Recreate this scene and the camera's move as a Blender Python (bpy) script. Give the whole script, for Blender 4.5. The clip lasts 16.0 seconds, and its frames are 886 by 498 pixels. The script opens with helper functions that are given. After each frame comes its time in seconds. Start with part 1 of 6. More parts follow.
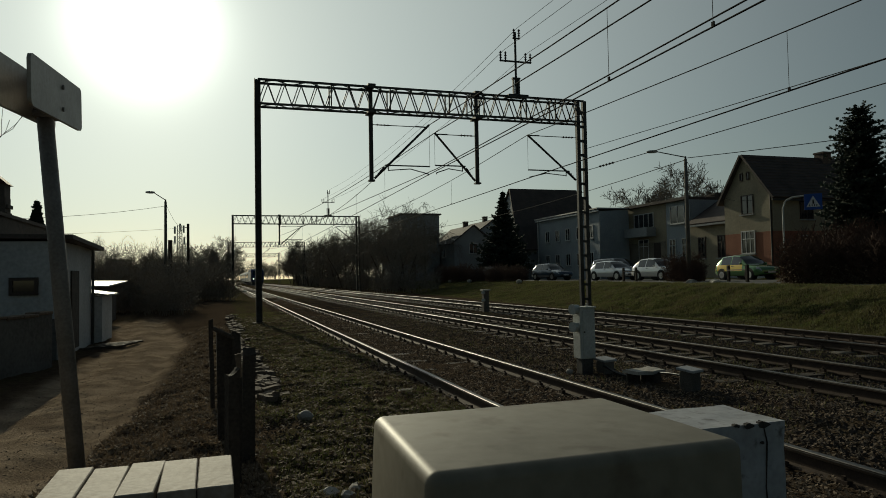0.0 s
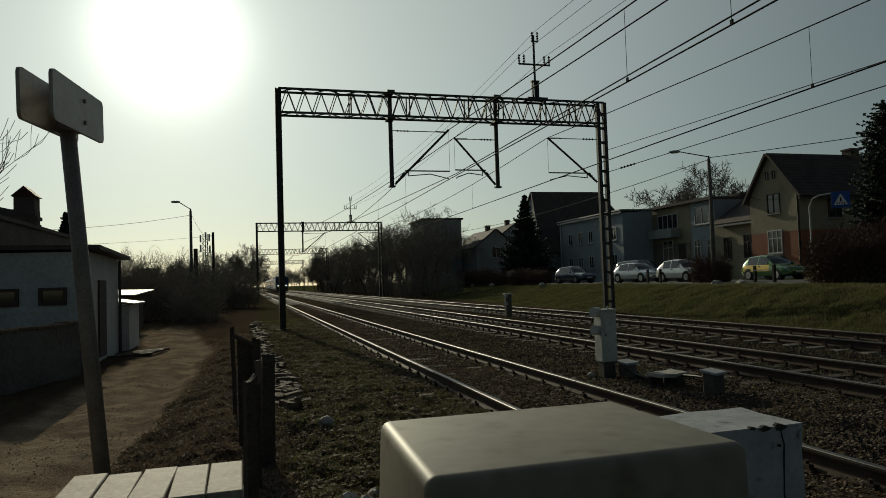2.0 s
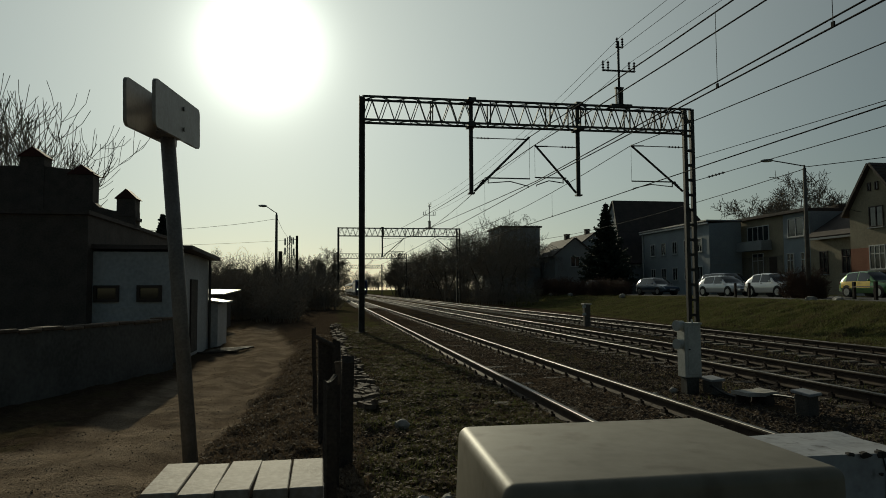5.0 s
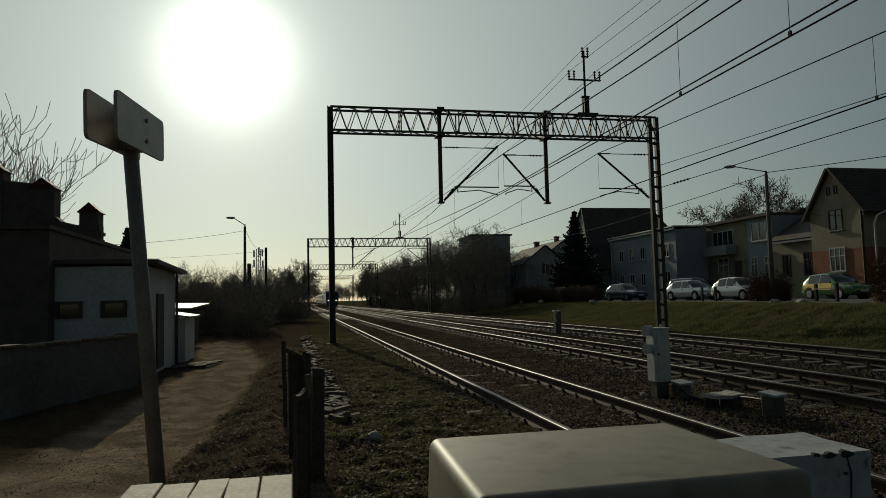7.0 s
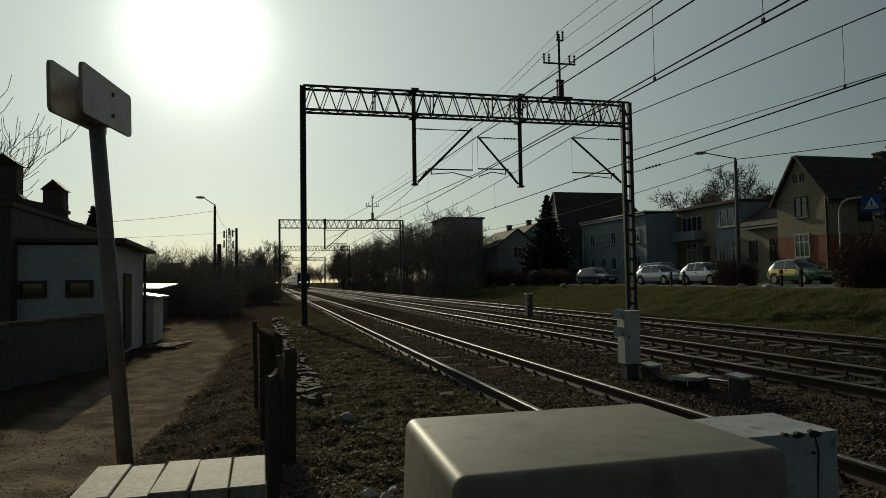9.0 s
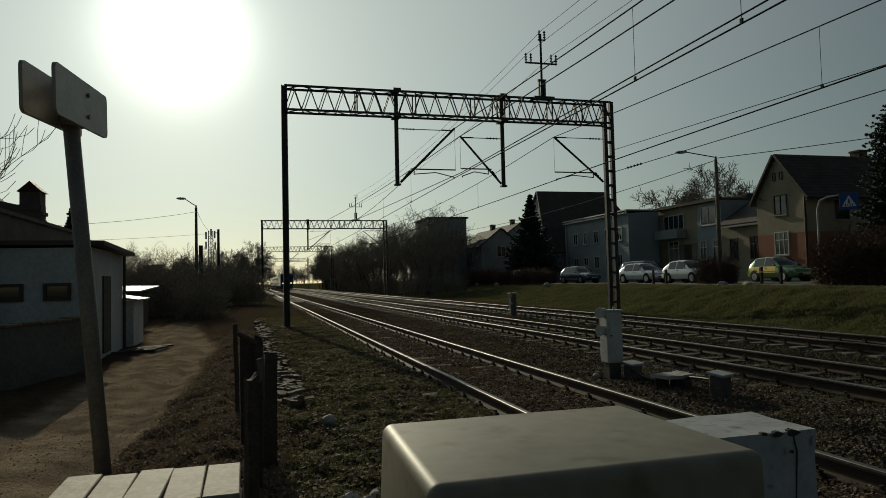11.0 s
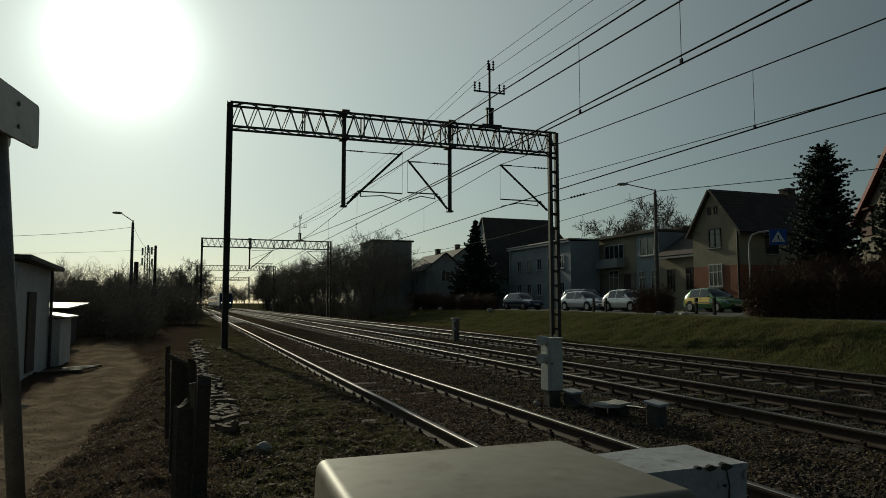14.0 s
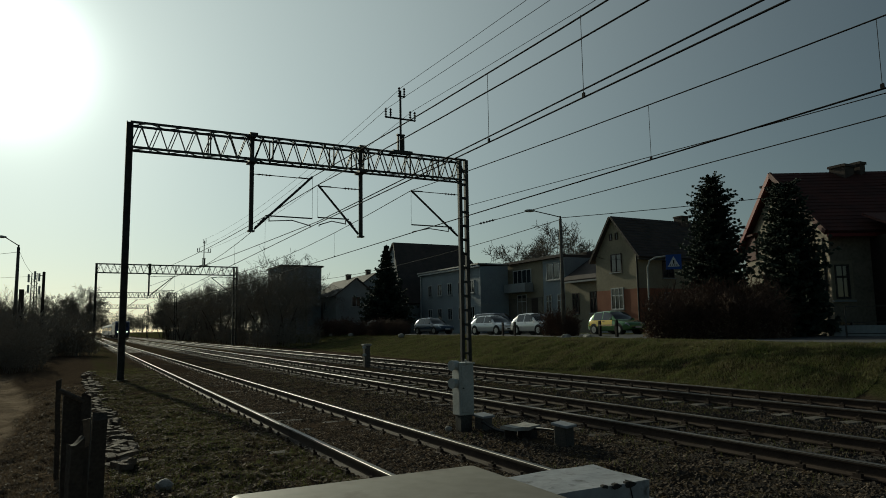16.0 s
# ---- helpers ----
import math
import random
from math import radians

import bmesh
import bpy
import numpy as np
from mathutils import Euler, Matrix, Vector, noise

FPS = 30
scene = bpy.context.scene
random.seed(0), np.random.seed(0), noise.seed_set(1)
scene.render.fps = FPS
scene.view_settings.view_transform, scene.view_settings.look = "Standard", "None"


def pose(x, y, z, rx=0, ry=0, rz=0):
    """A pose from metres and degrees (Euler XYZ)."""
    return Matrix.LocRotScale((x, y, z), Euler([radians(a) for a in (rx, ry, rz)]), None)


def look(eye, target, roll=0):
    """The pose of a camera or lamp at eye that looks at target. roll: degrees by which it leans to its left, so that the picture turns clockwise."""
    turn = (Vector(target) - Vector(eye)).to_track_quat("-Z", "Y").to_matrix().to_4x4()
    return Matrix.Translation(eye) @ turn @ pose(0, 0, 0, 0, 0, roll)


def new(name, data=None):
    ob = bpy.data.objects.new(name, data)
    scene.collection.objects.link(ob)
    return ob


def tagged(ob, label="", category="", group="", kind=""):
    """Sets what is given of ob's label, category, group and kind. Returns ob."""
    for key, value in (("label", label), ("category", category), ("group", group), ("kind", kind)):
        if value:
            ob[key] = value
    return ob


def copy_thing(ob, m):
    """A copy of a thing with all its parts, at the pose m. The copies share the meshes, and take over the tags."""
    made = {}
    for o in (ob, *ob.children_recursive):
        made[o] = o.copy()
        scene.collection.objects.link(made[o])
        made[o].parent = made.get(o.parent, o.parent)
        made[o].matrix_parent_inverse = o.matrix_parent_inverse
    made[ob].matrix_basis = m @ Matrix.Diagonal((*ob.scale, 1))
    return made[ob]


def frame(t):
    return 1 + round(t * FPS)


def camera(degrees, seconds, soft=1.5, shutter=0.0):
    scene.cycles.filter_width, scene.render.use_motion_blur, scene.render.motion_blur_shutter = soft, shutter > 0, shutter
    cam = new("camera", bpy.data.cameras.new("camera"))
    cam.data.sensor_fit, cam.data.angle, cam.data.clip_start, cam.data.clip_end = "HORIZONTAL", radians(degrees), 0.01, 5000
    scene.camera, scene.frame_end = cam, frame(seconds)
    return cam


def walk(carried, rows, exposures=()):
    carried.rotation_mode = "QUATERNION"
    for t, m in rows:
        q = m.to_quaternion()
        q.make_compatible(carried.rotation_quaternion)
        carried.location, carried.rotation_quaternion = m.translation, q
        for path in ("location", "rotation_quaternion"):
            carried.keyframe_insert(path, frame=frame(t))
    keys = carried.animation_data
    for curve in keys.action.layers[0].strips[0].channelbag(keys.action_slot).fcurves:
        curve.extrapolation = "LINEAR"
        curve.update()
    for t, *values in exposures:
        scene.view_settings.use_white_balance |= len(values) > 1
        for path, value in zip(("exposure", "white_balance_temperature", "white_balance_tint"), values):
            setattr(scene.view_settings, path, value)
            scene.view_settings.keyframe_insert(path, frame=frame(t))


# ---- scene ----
cam = camera(66.2, 16.0, soft=0.9)
PATH = [
    (0, (0.001, 0.058, 1.598), (0.618, 1.958, 1.677), -1.1),
    (0.5, (0.038, 0.067, 1.591), (0.674, 1.961, 1.671), -1.2),
    (1, (0.056, 0.058, 1.586), (0.684, 1.955, 1.671), -1.1),
    (1.5, (0.067, 0.045, 1.588), (0.71, 1.937, 1.67), -1.4),
    (2, (0.058, 0.029, 1.598), (0.611, 1.949, 1.692), -1.9),
    (2.5, (0.043, 0.031, 1.598), (0.524, 1.969, 1.701), -2.0),
    (3, (0.033, 0.038, 1.593), (0.504, 1.98, 1.678), -1.5),
    (3.5, (0.024, 0.021, 1.598), (0.486, 1.964, 1.697), -1.5),
    (4, (0.03, 0.038, 1.594), (0.514, 1.977, 1.67), -1.5),
    (4.5, (0.027, 0.026, 1.584), (0.357, 1.995, 1.698), -2.6),
    (4.7, (0.039, 0.027, 1.593), (0.358, 1.998, 1.71), -0.6),
    (7, (0.056, 0.038, 1.599), (0.471, 1.989, 1.744), -1.4),
    (7.5, (0.066, 0.064, 1.591), (0.534, 2.006, 1.69), -1.1),
    (8, (0.063, 0.073, 1.589), (0.551, 2.011, 1.681), -1.0),
    (10.3, (0.029, 0.091, 1.585), (0.532, 2.024, 1.681), -0.8),
    (10.5, (0.064, 0.092, 1.596), (0.584, 2.021, 1.69), -1.0),
    (11, (0.076, 0.097, 1.598), (0.615, 2.021, 1.689), -1.4),
    (11.5, (0.097, 0.12, 1.591), (0.714, 2.021, 1.663), -1.2),
    (12, (0.086, 0.114, 1.59), (0.763, 1.995, 1.666), -0.4),
    (12.5, (0.06, 0.097, 1.599), (0.745, 1.974, 1.682), -0.4),
    (13, (0.072, 0.115, 1.601), (0.756, 1.993, 1.687), -1.1),
    (13.5, (0.109, 0.138, 1.598), (0.78, 2.019, 1.708), -1.4),
    (14, (0.094, 0.129, 1.621), (0.786, 1.998, 1.779), -0.1),
    (14.5, (0.057, 0.115, 1.64), (0.739, 1.987, 1.81), -1.0),
    (15, (0.037, 0.101, 1.631), (0.76, 1.956, 1.829), -1.0),
    (15.5, (0.031, 0.098, 1.634), (0.815, 1.926, 1.844), -0.8),
    (16, (0.067, 0.104, 1.63), (0.996, 1.86, 1.859), -0.9),
]
walk(cam, [(t, look(eye, target, roll)) for t, eye, target, roll in PATH], exposures=((0.0, -0.36, 6600, -5), (2.0, -0.38, 6600, -5), (4.5, -0.5, 6600, -5), (7.0, -0.54, 6600, -5), (8.0, -0.46, 6600, -5), (11.0, -0.42, 6600, -5), (12.5, -0.35, 6500, -5), (14.0, -0.44, 6400, -7), (15.5, -0.5, 6300, -8), (16.0, -0.35, 6200, -8)))

# ---- world, sun, exposure ----
SUN_AZ, SUN_EL = radians(-5.6), radians(19.4)
SUN_DIR = Vector((math.sin(SUN_AZ) * math.cos(SUN_EL), math.cos(SUN_AZ) * math.cos(SUN_EL), math.sin(SUN_EL)))
world = bpy.data.worlds.new("sky")
scene.world = world
world.use_nodes = True
wn, wl = world.node_tree.nodes, world.node_tree.links
wn.clear()
w_out = wn.new("ShaderNodeOutputWorld")
w_bg = wn.new("ShaderNodeBackground")
w_sky = wn.new("ShaderNodeTexSky")
w_sky.sky_type = "NISHITA"
w_sky.sun_disc = False
w_sky.sun_elevation = SUN_EL
w_sky.sun_rotation = SUN_AZ
w_sky.air_density, w_sky.dust_density, w_sky.ozone_density = 1.0, 0.25, 1.0
w_bg.inputs[1].default_value = 0.055
# hazy aureole round the low sun
w_co = wn.new("ShaderNodeTexCoord")
w_dot = wn.new("ShaderNodeVectorMath"); w_dot.operation = "DOT_PRODUCT"
w_dot.inputs[1].default_value = SUN_DIR
wl.new(w_co.outputs["Generated"], w_dot.inputs[0])
w_mx = wn.new("ShaderNodeMath"); w_mx.operation = "MAXIMUM"; w_mx.inputs[1].default_value = 0.0
wl.new(w_dot.outputs["Value"], w_mx.inputs[0])
total = None
for power, gain in ((420.0, 40.0), (60.0, 4.0), (5.0, 7.8), (1.5, 3.5)):
    pw = wn.new("ShaderNodeMath"); pw.operation = "POWER"; pw.inputs[1].default_value = power
    wl.new(w_mx.outputs[0], pw.inputs[0])
    ml = wn.new("ShaderNodeMath"); ml.operation = "MULTIPLY"; ml.inputs[1].default_value = gain
    wl.new(pw.outputs[0], ml.inputs[0])
    if total is None:
        total = ml
    else:
        ad = wn.new("ShaderNodeMath"); ad.operation = "ADD"
        wl.new(total.outputs[0], ad.inputs[0]); wl.new(ml.outputs[0], ad.inputs[1])
        total = ad
w_glow = wn.new("ShaderNodeVectorMath"); w_glow.operation = "SCALE"
w_glow.inputs[0].default_value = (1.0, 0.99, 0.94)
wl.new(total.outputs[0], w_glow.inputs["Scale"])
w_hsv = wn.new("ShaderNodeHueSaturation"); w_hsv.inputs["Saturation"].default_value = 0.95; w_hsv.inputs["Value"].default_value = 0.55
wl.new(w_sky.outputs[0], w_hsv.inputs["Color"])
w_add = wn.new("ShaderNodeVectorMath"); w_add.operation = "ADD"
wl.new(w_hsv.outputs[0], w_add.inputs[0]); wl.new(w_glow.outputs[0], w_add.inputs[1])
wl.new(w_add.outputs[0], w_bg.inputs[0])
wl.new(w_bg.outputs[0], w_out.inputs[0])
sun = new("sun", bpy.data.lights.new("sun", "SUN"))
sun.data.energy, sun.data.angle, sun.data.color = 2.8, radians(0.6), (1.0, 0.86, 0.68)
sun.matrix_world = look(SUN_DIR * 100, (0, 0, 0))


# ---- materials ----
def material(name, col, col2=None, rough=0.8, metal=0.0, scale=8.0, fine=60.0, bump=0.3, bump_d=0.02, mix=0.5, spec=0.3, rnd=0.0, coat=0.0, thin=0.0, stain=None):
    """Two-scale noise between two colours, with relief; thin: the share of light that passes through; stain: colour of sparse spots."""
    m = bpy.data.materials.new(name)
    m.use_nodes = True
    n, l = m.node_tree.nodes, m.node_tree.links
    b = n["Principled BSDF"]
    b.inputs["Roughness"].default_value, b.inputs["Metallic"].default_value = rough, metal
    b.inputs["Specular IOR Level"].default_value = spec
    b.inputs["Coat Weight"].default_value = coat
    col2 = col2 or tuple(c * 0.6 for c in col)
    tc = n.new("ShaderNodeTexCoord")
    a1 = n.new("ShaderNodeTexNoise"); a1.inputs["Scale"].default_value = scale; a1.inputs["Detail"].default_value = 5
    a2 = n.new("ShaderNodeTexNoise"); a2.inputs["Scale"].default_value = fine; a2.inputs["Detail"].default_value = 4
    l.new(tc.outputs["Object"], a1.inputs["Vector"]); l.new(tc.outputs["Object"], a2.inputs["Vector"])
    mx = n.new("ShaderNodeMix"); mx.data_type = "FLOAT"; mx.inputs[0].default_value = mix
    l.new(a1.outputs["Fac"], mx.inputs[2]); l.new(a2.outputs["Fac"], mx.inputs[3])
    rp = n.new("ShaderNodeValToRGB")
    rp.color_ramp.elements[0].position, rp.color_ramp.elements[0].color = 0.36, (*col2, 1)
    rp.color_ramp.elements[1].position, rp.color_ramp.elements[1].color = 0.62, (*col, 1)
    l.new(mx.outputs[0], rp.inputs[0])
    last = rp.outputs[0]
    if rnd:
        oi = n.new("ShaderNodeObjectInfo")
        mr = n.new("ShaderNodeMapRange"); mr.inputs[3].default_value, mr.inputs[4].default_value = 1 - rnd, 1 + rnd
        l.new(oi.outputs["Random"], mr.inputs[0])
        hs = n.new("ShaderNodeHueSaturation"); l.new(mr.outputs[0], hs.inputs["Value"]); l.new(last, hs.inputs["Color"])
        last = hs.outputs[0]
    if stain:
        sn = n.new("ShaderNodeTexNoise"); sn.inputs["Scale"].default_value = scale * 3.2; sn.inputs["Detail"].default_value = 7
        l.new(tc.outputs["Object"], sn.inputs["Vector"])
        sr = n.new("ShaderNodeMapRange"); sr.inputs[1].default_value, sr.inputs[2].default_value, sr.inputs[4].default_value = 0.58, 0.72, 0.85
        l.new(sn.outputs["Fac"], sr.inputs[0])
        sm = n.new("ShaderNodeMix"); sm.data_type = "RGBA"; sm.inputs[7].default_value = (*stain, 1)
        l.new(sr.outputs[0], sm.inputs[0]); l.new(last, sm.inputs[6])
        last = sm.outputs[2]
    l.new(last, b.inputs["Base Color"])
    if thin:
        tr = n.new("ShaderNodeBsdfTranslucent"); l.new(last, tr.inputs["Color"])
        ms = n.new("ShaderNodeMixShader"); ms.inputs[0].default_value = thin
        l.new(b.outputs[0], ms.inputs[1]); l.new(tr.outputs[0], ms.inputs[2])
        l.new(ms.outputs[0], n["Material Output"].inputs["Surface"])
    bp = n.new("ShaderNodeBump"); bp.inputs["Strength"].default_value, bp.inputs["Distance"].default_value = bump, bump_d
    l.new(mx.outputs[0], bp.inputs["Height"]); l.new(bp.outputs[0], b.inputs["Normal"])
    return m


M = {}
M["steel_dark"] = material("galvanised_dark_steel", (0.09, 0.09, 0.085), (0.04, 0.035, 0.03), 0.6, 0.5, 3, 30, 0.1, 0.004)
M["wire"] = material("wire_copper_dark", (0.035, 0.032, 0.03), None, 0.9, 0.0, 2, 20, 0.0)
M["insulator"] = material("brown_glazed_porcelain", (0.05, 0.03, 0.025), None, 0.25, 0, 8, 30, 0.0, spec=0.5)
M["rail_side"] = material("rusty_rail", (0.07, 0.048, 0.035), (0.035, 0.025, 0.02), 0.8, 0.2, 5, 60, 0.3, 0.004)
M["rail_top"] = material("polished_rail_head", (0.17, 0.16, 0.15), (0.09, 0.08, 0.07), 0.5, 1.0, 2, 30, 0.05, 0.002)
M["sleeper"] = material("weathered_wood_sleeper", (0.06, 0.046, 0.035), (0.03, 0.024, 0.019), 0.85, 0, 4, 40, 0.6, 0.02, rnd=0.3)
M["concrete_sleeper"] = material("grey_concrete_sleeper", (0.15, 0.135, 0.115), (0.08, 0.07, 0.06), 0.85, 0, 4, 50, 0.5, 0.01, rnd=0.25)
M["white_box"] = material("white_glassfibre_cover", (0.24, 0.212, 0.158), (0.175, 0.152, 0.108), 0.55, 0, 2.2, 17, 0.05, 0.004, spec=0.45, stain=(0.13, 0.10, 0.065))
M["white_brick"] = material("whitewashed_brick", (0.36, 0.32, 0.275), (0.21, 0.175, 0.14), 0.7, 0, 7, 42, 0.5, 0.006, mix=0.65, rnd=0.06)
M["white_masonry"] = material("flaking_whitewash", (0.40, 0.41, 0.43), (0.27, 0.275, 0.285), 0.65, 0, 5, 30, 0.5, 0.008, mix=0.4, stain=(0.10, 0.09, 0.08))
M["mortar"] = material("dark_mortar", (0.06, 0.055, 0.05), None, 0.9, 0, 10, 60)
M["grey_paint"] = material("light_grey_paint", (0.52, 0.53, 0.5), (0.38, 0.38, 0.35), 0.55, 0, 4, 30, 0.15, 0.004)
M["sign_back"] = material("grey_aluminium_sign_back", (0.34, 0.31, 0.28), (0.25, 0.23, 0.2), 0.5, 0.3, 3, 30, 0.05, 0.002)
M["post_zinc"] = material("zinc_post", (0.24, 0.22, 0.2), (0.15, 0.135, 0.12), 0.65, 0.1, 4, 40, 0.1, 0.002)
M["old_wood"] = material("charred_old_timber", (0.07, 0.055, 0.045), (0.03, 0.025, 0.02), 0.85, 0, 6, 40, 0.8, 0.02, rnd=0.2)
M["pale_brick"] = material("pale_worn_kerb_brick", (0.17, 0.125, 0.09), (0.085, 0.062, 0.046), 0.9, 0, 6, 50, 0.6, 0.01, rnd=0.3)
M["plaster_grey"] = material("grey_render", (0.36, 0.38, 0.38), (0.27, 0.28, 0.28), 0.85, 0, 0.7, 8, 0.2, 0.01)
M["plaster_blue"] = material("pale_blue_render", (0.34, 0.38, 0.40), (0.26, 0.29, 0.31), 0.85, 0, 0.7, 8, 0.2, 0.01)
M["plaster_yellow"] = material("dirty_cream_render", (0.34, 0.30, 0.21), (0.24, 0.21, 0.15), 0.85, 0, 0.8, 9, 0.25, 0.01)
M["plaster_red"] = material("brick_red_render", (0.33, 0.14, 0.085), (0.22, 0.09, 0.055), 0.85, 0, 1.2, 12, 0.25, 0.01)
# Darker than the cream render: the large house's shade is in this colour.
M["plaster_old"] = material("darker_old_render", (0.27, 0.235, 0.18), (0.15, 0.13, 0.10), 0.9, 0, 0.9, 9, 0.3, 0.01)
M["dark_render"] = material("dark_wall_render", (0.14, 0.132, 0.12), (0.08, 0.075, 0.068), 0.9, 0, 1.5, 14, 0.3, 0.01)
M["roof_dark"] = material("dark_tile_roof", (0.10, 0.08, 0.07), (0.055, 0.046, 0.042), 0.8, 0, 1.2, 20, 0.5, 0.03)
M["roof_red"] = material("dark_red_tile_roof", (0.085, 0.026, 0.02), (0.045, 0.018, 0.015), 0.75, 0, 1.2, 20, 0.5, 0.03)
M["trim_red"] = material("red_painted_verge_board", (0.2, 0.03, 0.027), None, 0.6, 0, 4, 30, 0.1, 0.004)
M["shed_wall"] = material("grey_shed_render", (0.50, 0.50, 0.50), (0.34, 0.34, 0.34), 0.85, 0, 0.9, 12, 0.3, 0.01)
M["metal_roof"] = material("tin_roof_sheet", (0.5, 0.49, 0.47), (0.34, 0.32, 0.29), 0.58, 0.5, 2, 20, 0.15, 0.006)
M["old_brick"] = material("sooty_red_brick", (0.12, 0.095, 0.08), (0.07, 0.058, 0.05), 0.9, 0, 3, 24, 0.5, 0.02)
M["frame_white"] = material("white_window_frame", (0.72, 0.72, 0.7), None, 0.5, 0, 4, 30, 0.02, 0.002)
M["frame_dark"] = material("dark_brown_joinery", (0.07, 0.05, 0.04), None, 0.6, 0, 4, 30, 0.05, 0.002)
M["asphalt"] = material("grey_asphalt", (0.10, 0.10, 0.098), (0.06, 0.06, 0.06), 0.85, 0, 1.5, 50, 0.4, 0.01)
M["tyre"] = material("black_tyre", (0.02, 0.02, 0.02), None, 0.8, 0, 6, 40)
M["chrome"] = material("wheel_alloy", (0.5, 0.5, 0.5), None, 0.35, 0.9, 6, 30, 0.0)
M["lamp_glass"] = material("clear_headlight", (0.7, 0.72, 0.72), None, 0.1, 0.2, 4, 20, 0.0, spec=0.6)
M["red_lens"] = material("red_tail_lens", (0.3, 0.02, 0.02), None, 0.2, 0, 4, 20, 0.0, spec=0.5)
M["bark"] = material("grey_brown_bark", (0.10, 0.08, 0.06), (0.05, 0.04, 0.03), 0.9, 0, 3, 20, 0.5, 0.02)
M["twig"] = material("bare_twig", (0.25, 0.22, 0.18), (0.16, 0.14, 0.115), 0.9, 0, 1, 8, 0.0)
M["needle"] = material("dark_spruce_needles", (0.05, 0.065, 0.04), (0.03, 0.042, 0.027), 0.8, 0, 2, 15, 0.0)
M["dry_leaf"] = material("dry_fallen_leaf", (0.25, 0.19, 0.13), (0.11, 0.082, 0.057), 0.8, 0, 8, 40, 0.0, thin=0.3)
M["grass"] = material("winter_grass_blade", (0.125, 0.145, 0.045), (0.16, 0.13, 0.07), 0.8, 0, 1.4, 12, 0.0, thin=0.3)
M["straw"] = material("dead_straw", (0.19, 0.135, 0.085), (0.09, 0.066, 0.045), 0.85, 0, 5, 30, 0.0, thin=0.25)
M["blue_sign"] = material("blue_road_sign", (0.02, 0.08, 0.35), (0.018, 0.07, 0.3), 0.45, 0, 2, 10, 0.0)
M["white_sign"] = material("white_sign_film", (0.8, 0.8, 0.8), None, 0.45, 0, 2, 10, 0.0)
M["black"] = material("black_film", (0.02, 0.02, 0.02), None, 0.5, 0, 2, 10, 0.0)
M["stone"] = material("pale_field_stone", (0.42, 0.40, 0.36), (0.27, 0.25, 0.22), 0.8, 0, 9, 60, 0.4, 0.01, rnd=0.2)
M["ballast"] = material("brown_ballast_stone", (0.085, 0.068, 0.054), (0.042, 0.034, 0.028), 0.95, 0, 3, 25, 0.3, 0.01)
M["hedge_twig"] = material("dark_red_brown_twig", (0.13, 0.075, 0.052), (0.075, 0.05, 0.038), 0.9, 0, 1, 8, 0.0)


def glass(name, col, rough):
    m = bpy.data.materials.new(name)
    m.use_nodes = True
    b = m.node_tree.nodes["Principled BSDF"]
    b.inputs["Base Color"].default_value = (*col, 1)
    b.inputs["Roughness"].default_value = rough
    b.inputs["Specular IOR Level"].default_value = 0.8
    return m


M["pane"] = glass("window_glass_dark", (0.02, 0.023, 0.027), 0.06)
M["car_glass"] = glass("tinted_car_glass", (0.02, 0.025, 0.03), 0.05)
for nm, c in (("car_green", (0.13, 0.28, 0.10)), ("car_silver", (0.6, 0.63, 0.65)), ("car_white", (0.8, 0.8, 0.78)), ("car_dark", (0.06, 0.085, 0.12)), ("car_yellow", (0.75, 0.5, 0.06))):
    M[nm] = material(nm + "_paint", c, tuple(v * 0.92 for v in c), 0.22, 0.25, 2, 14, 0.0, spec=0.5, coat=0.8)
for nm, c, r in (("loco_blue", (0.018, 0.03, 0.085), 0.4), ("loco_grey", (0.5, 0.52, 0.54), 0.4), ("coach_white", (0.36, 0.37, 0.38), 0.6), ("coach_dark", (0.05, 0.05, 0.055), 0.6)):
    M[nm] = material(nm + "_paint", c, tuple(v * 0.85 for v in c), r, 0.1, 1, 9, 0.0, spec=0.5)


def emitter(name, col, power):
    m = bpy.data.materials.new(name)
    m.use_nodes = True
    b = m.node_tree.nodes["Principled BSDF"]
    b.inputs["Emission Color"].default_value = (*col, 1)
    b.inputs["Emission Strength"].default_value = power
    return m


M["headlamp"] = emitter("lit_headlamp", (1.0, 0.95, 0.8), 1.5)


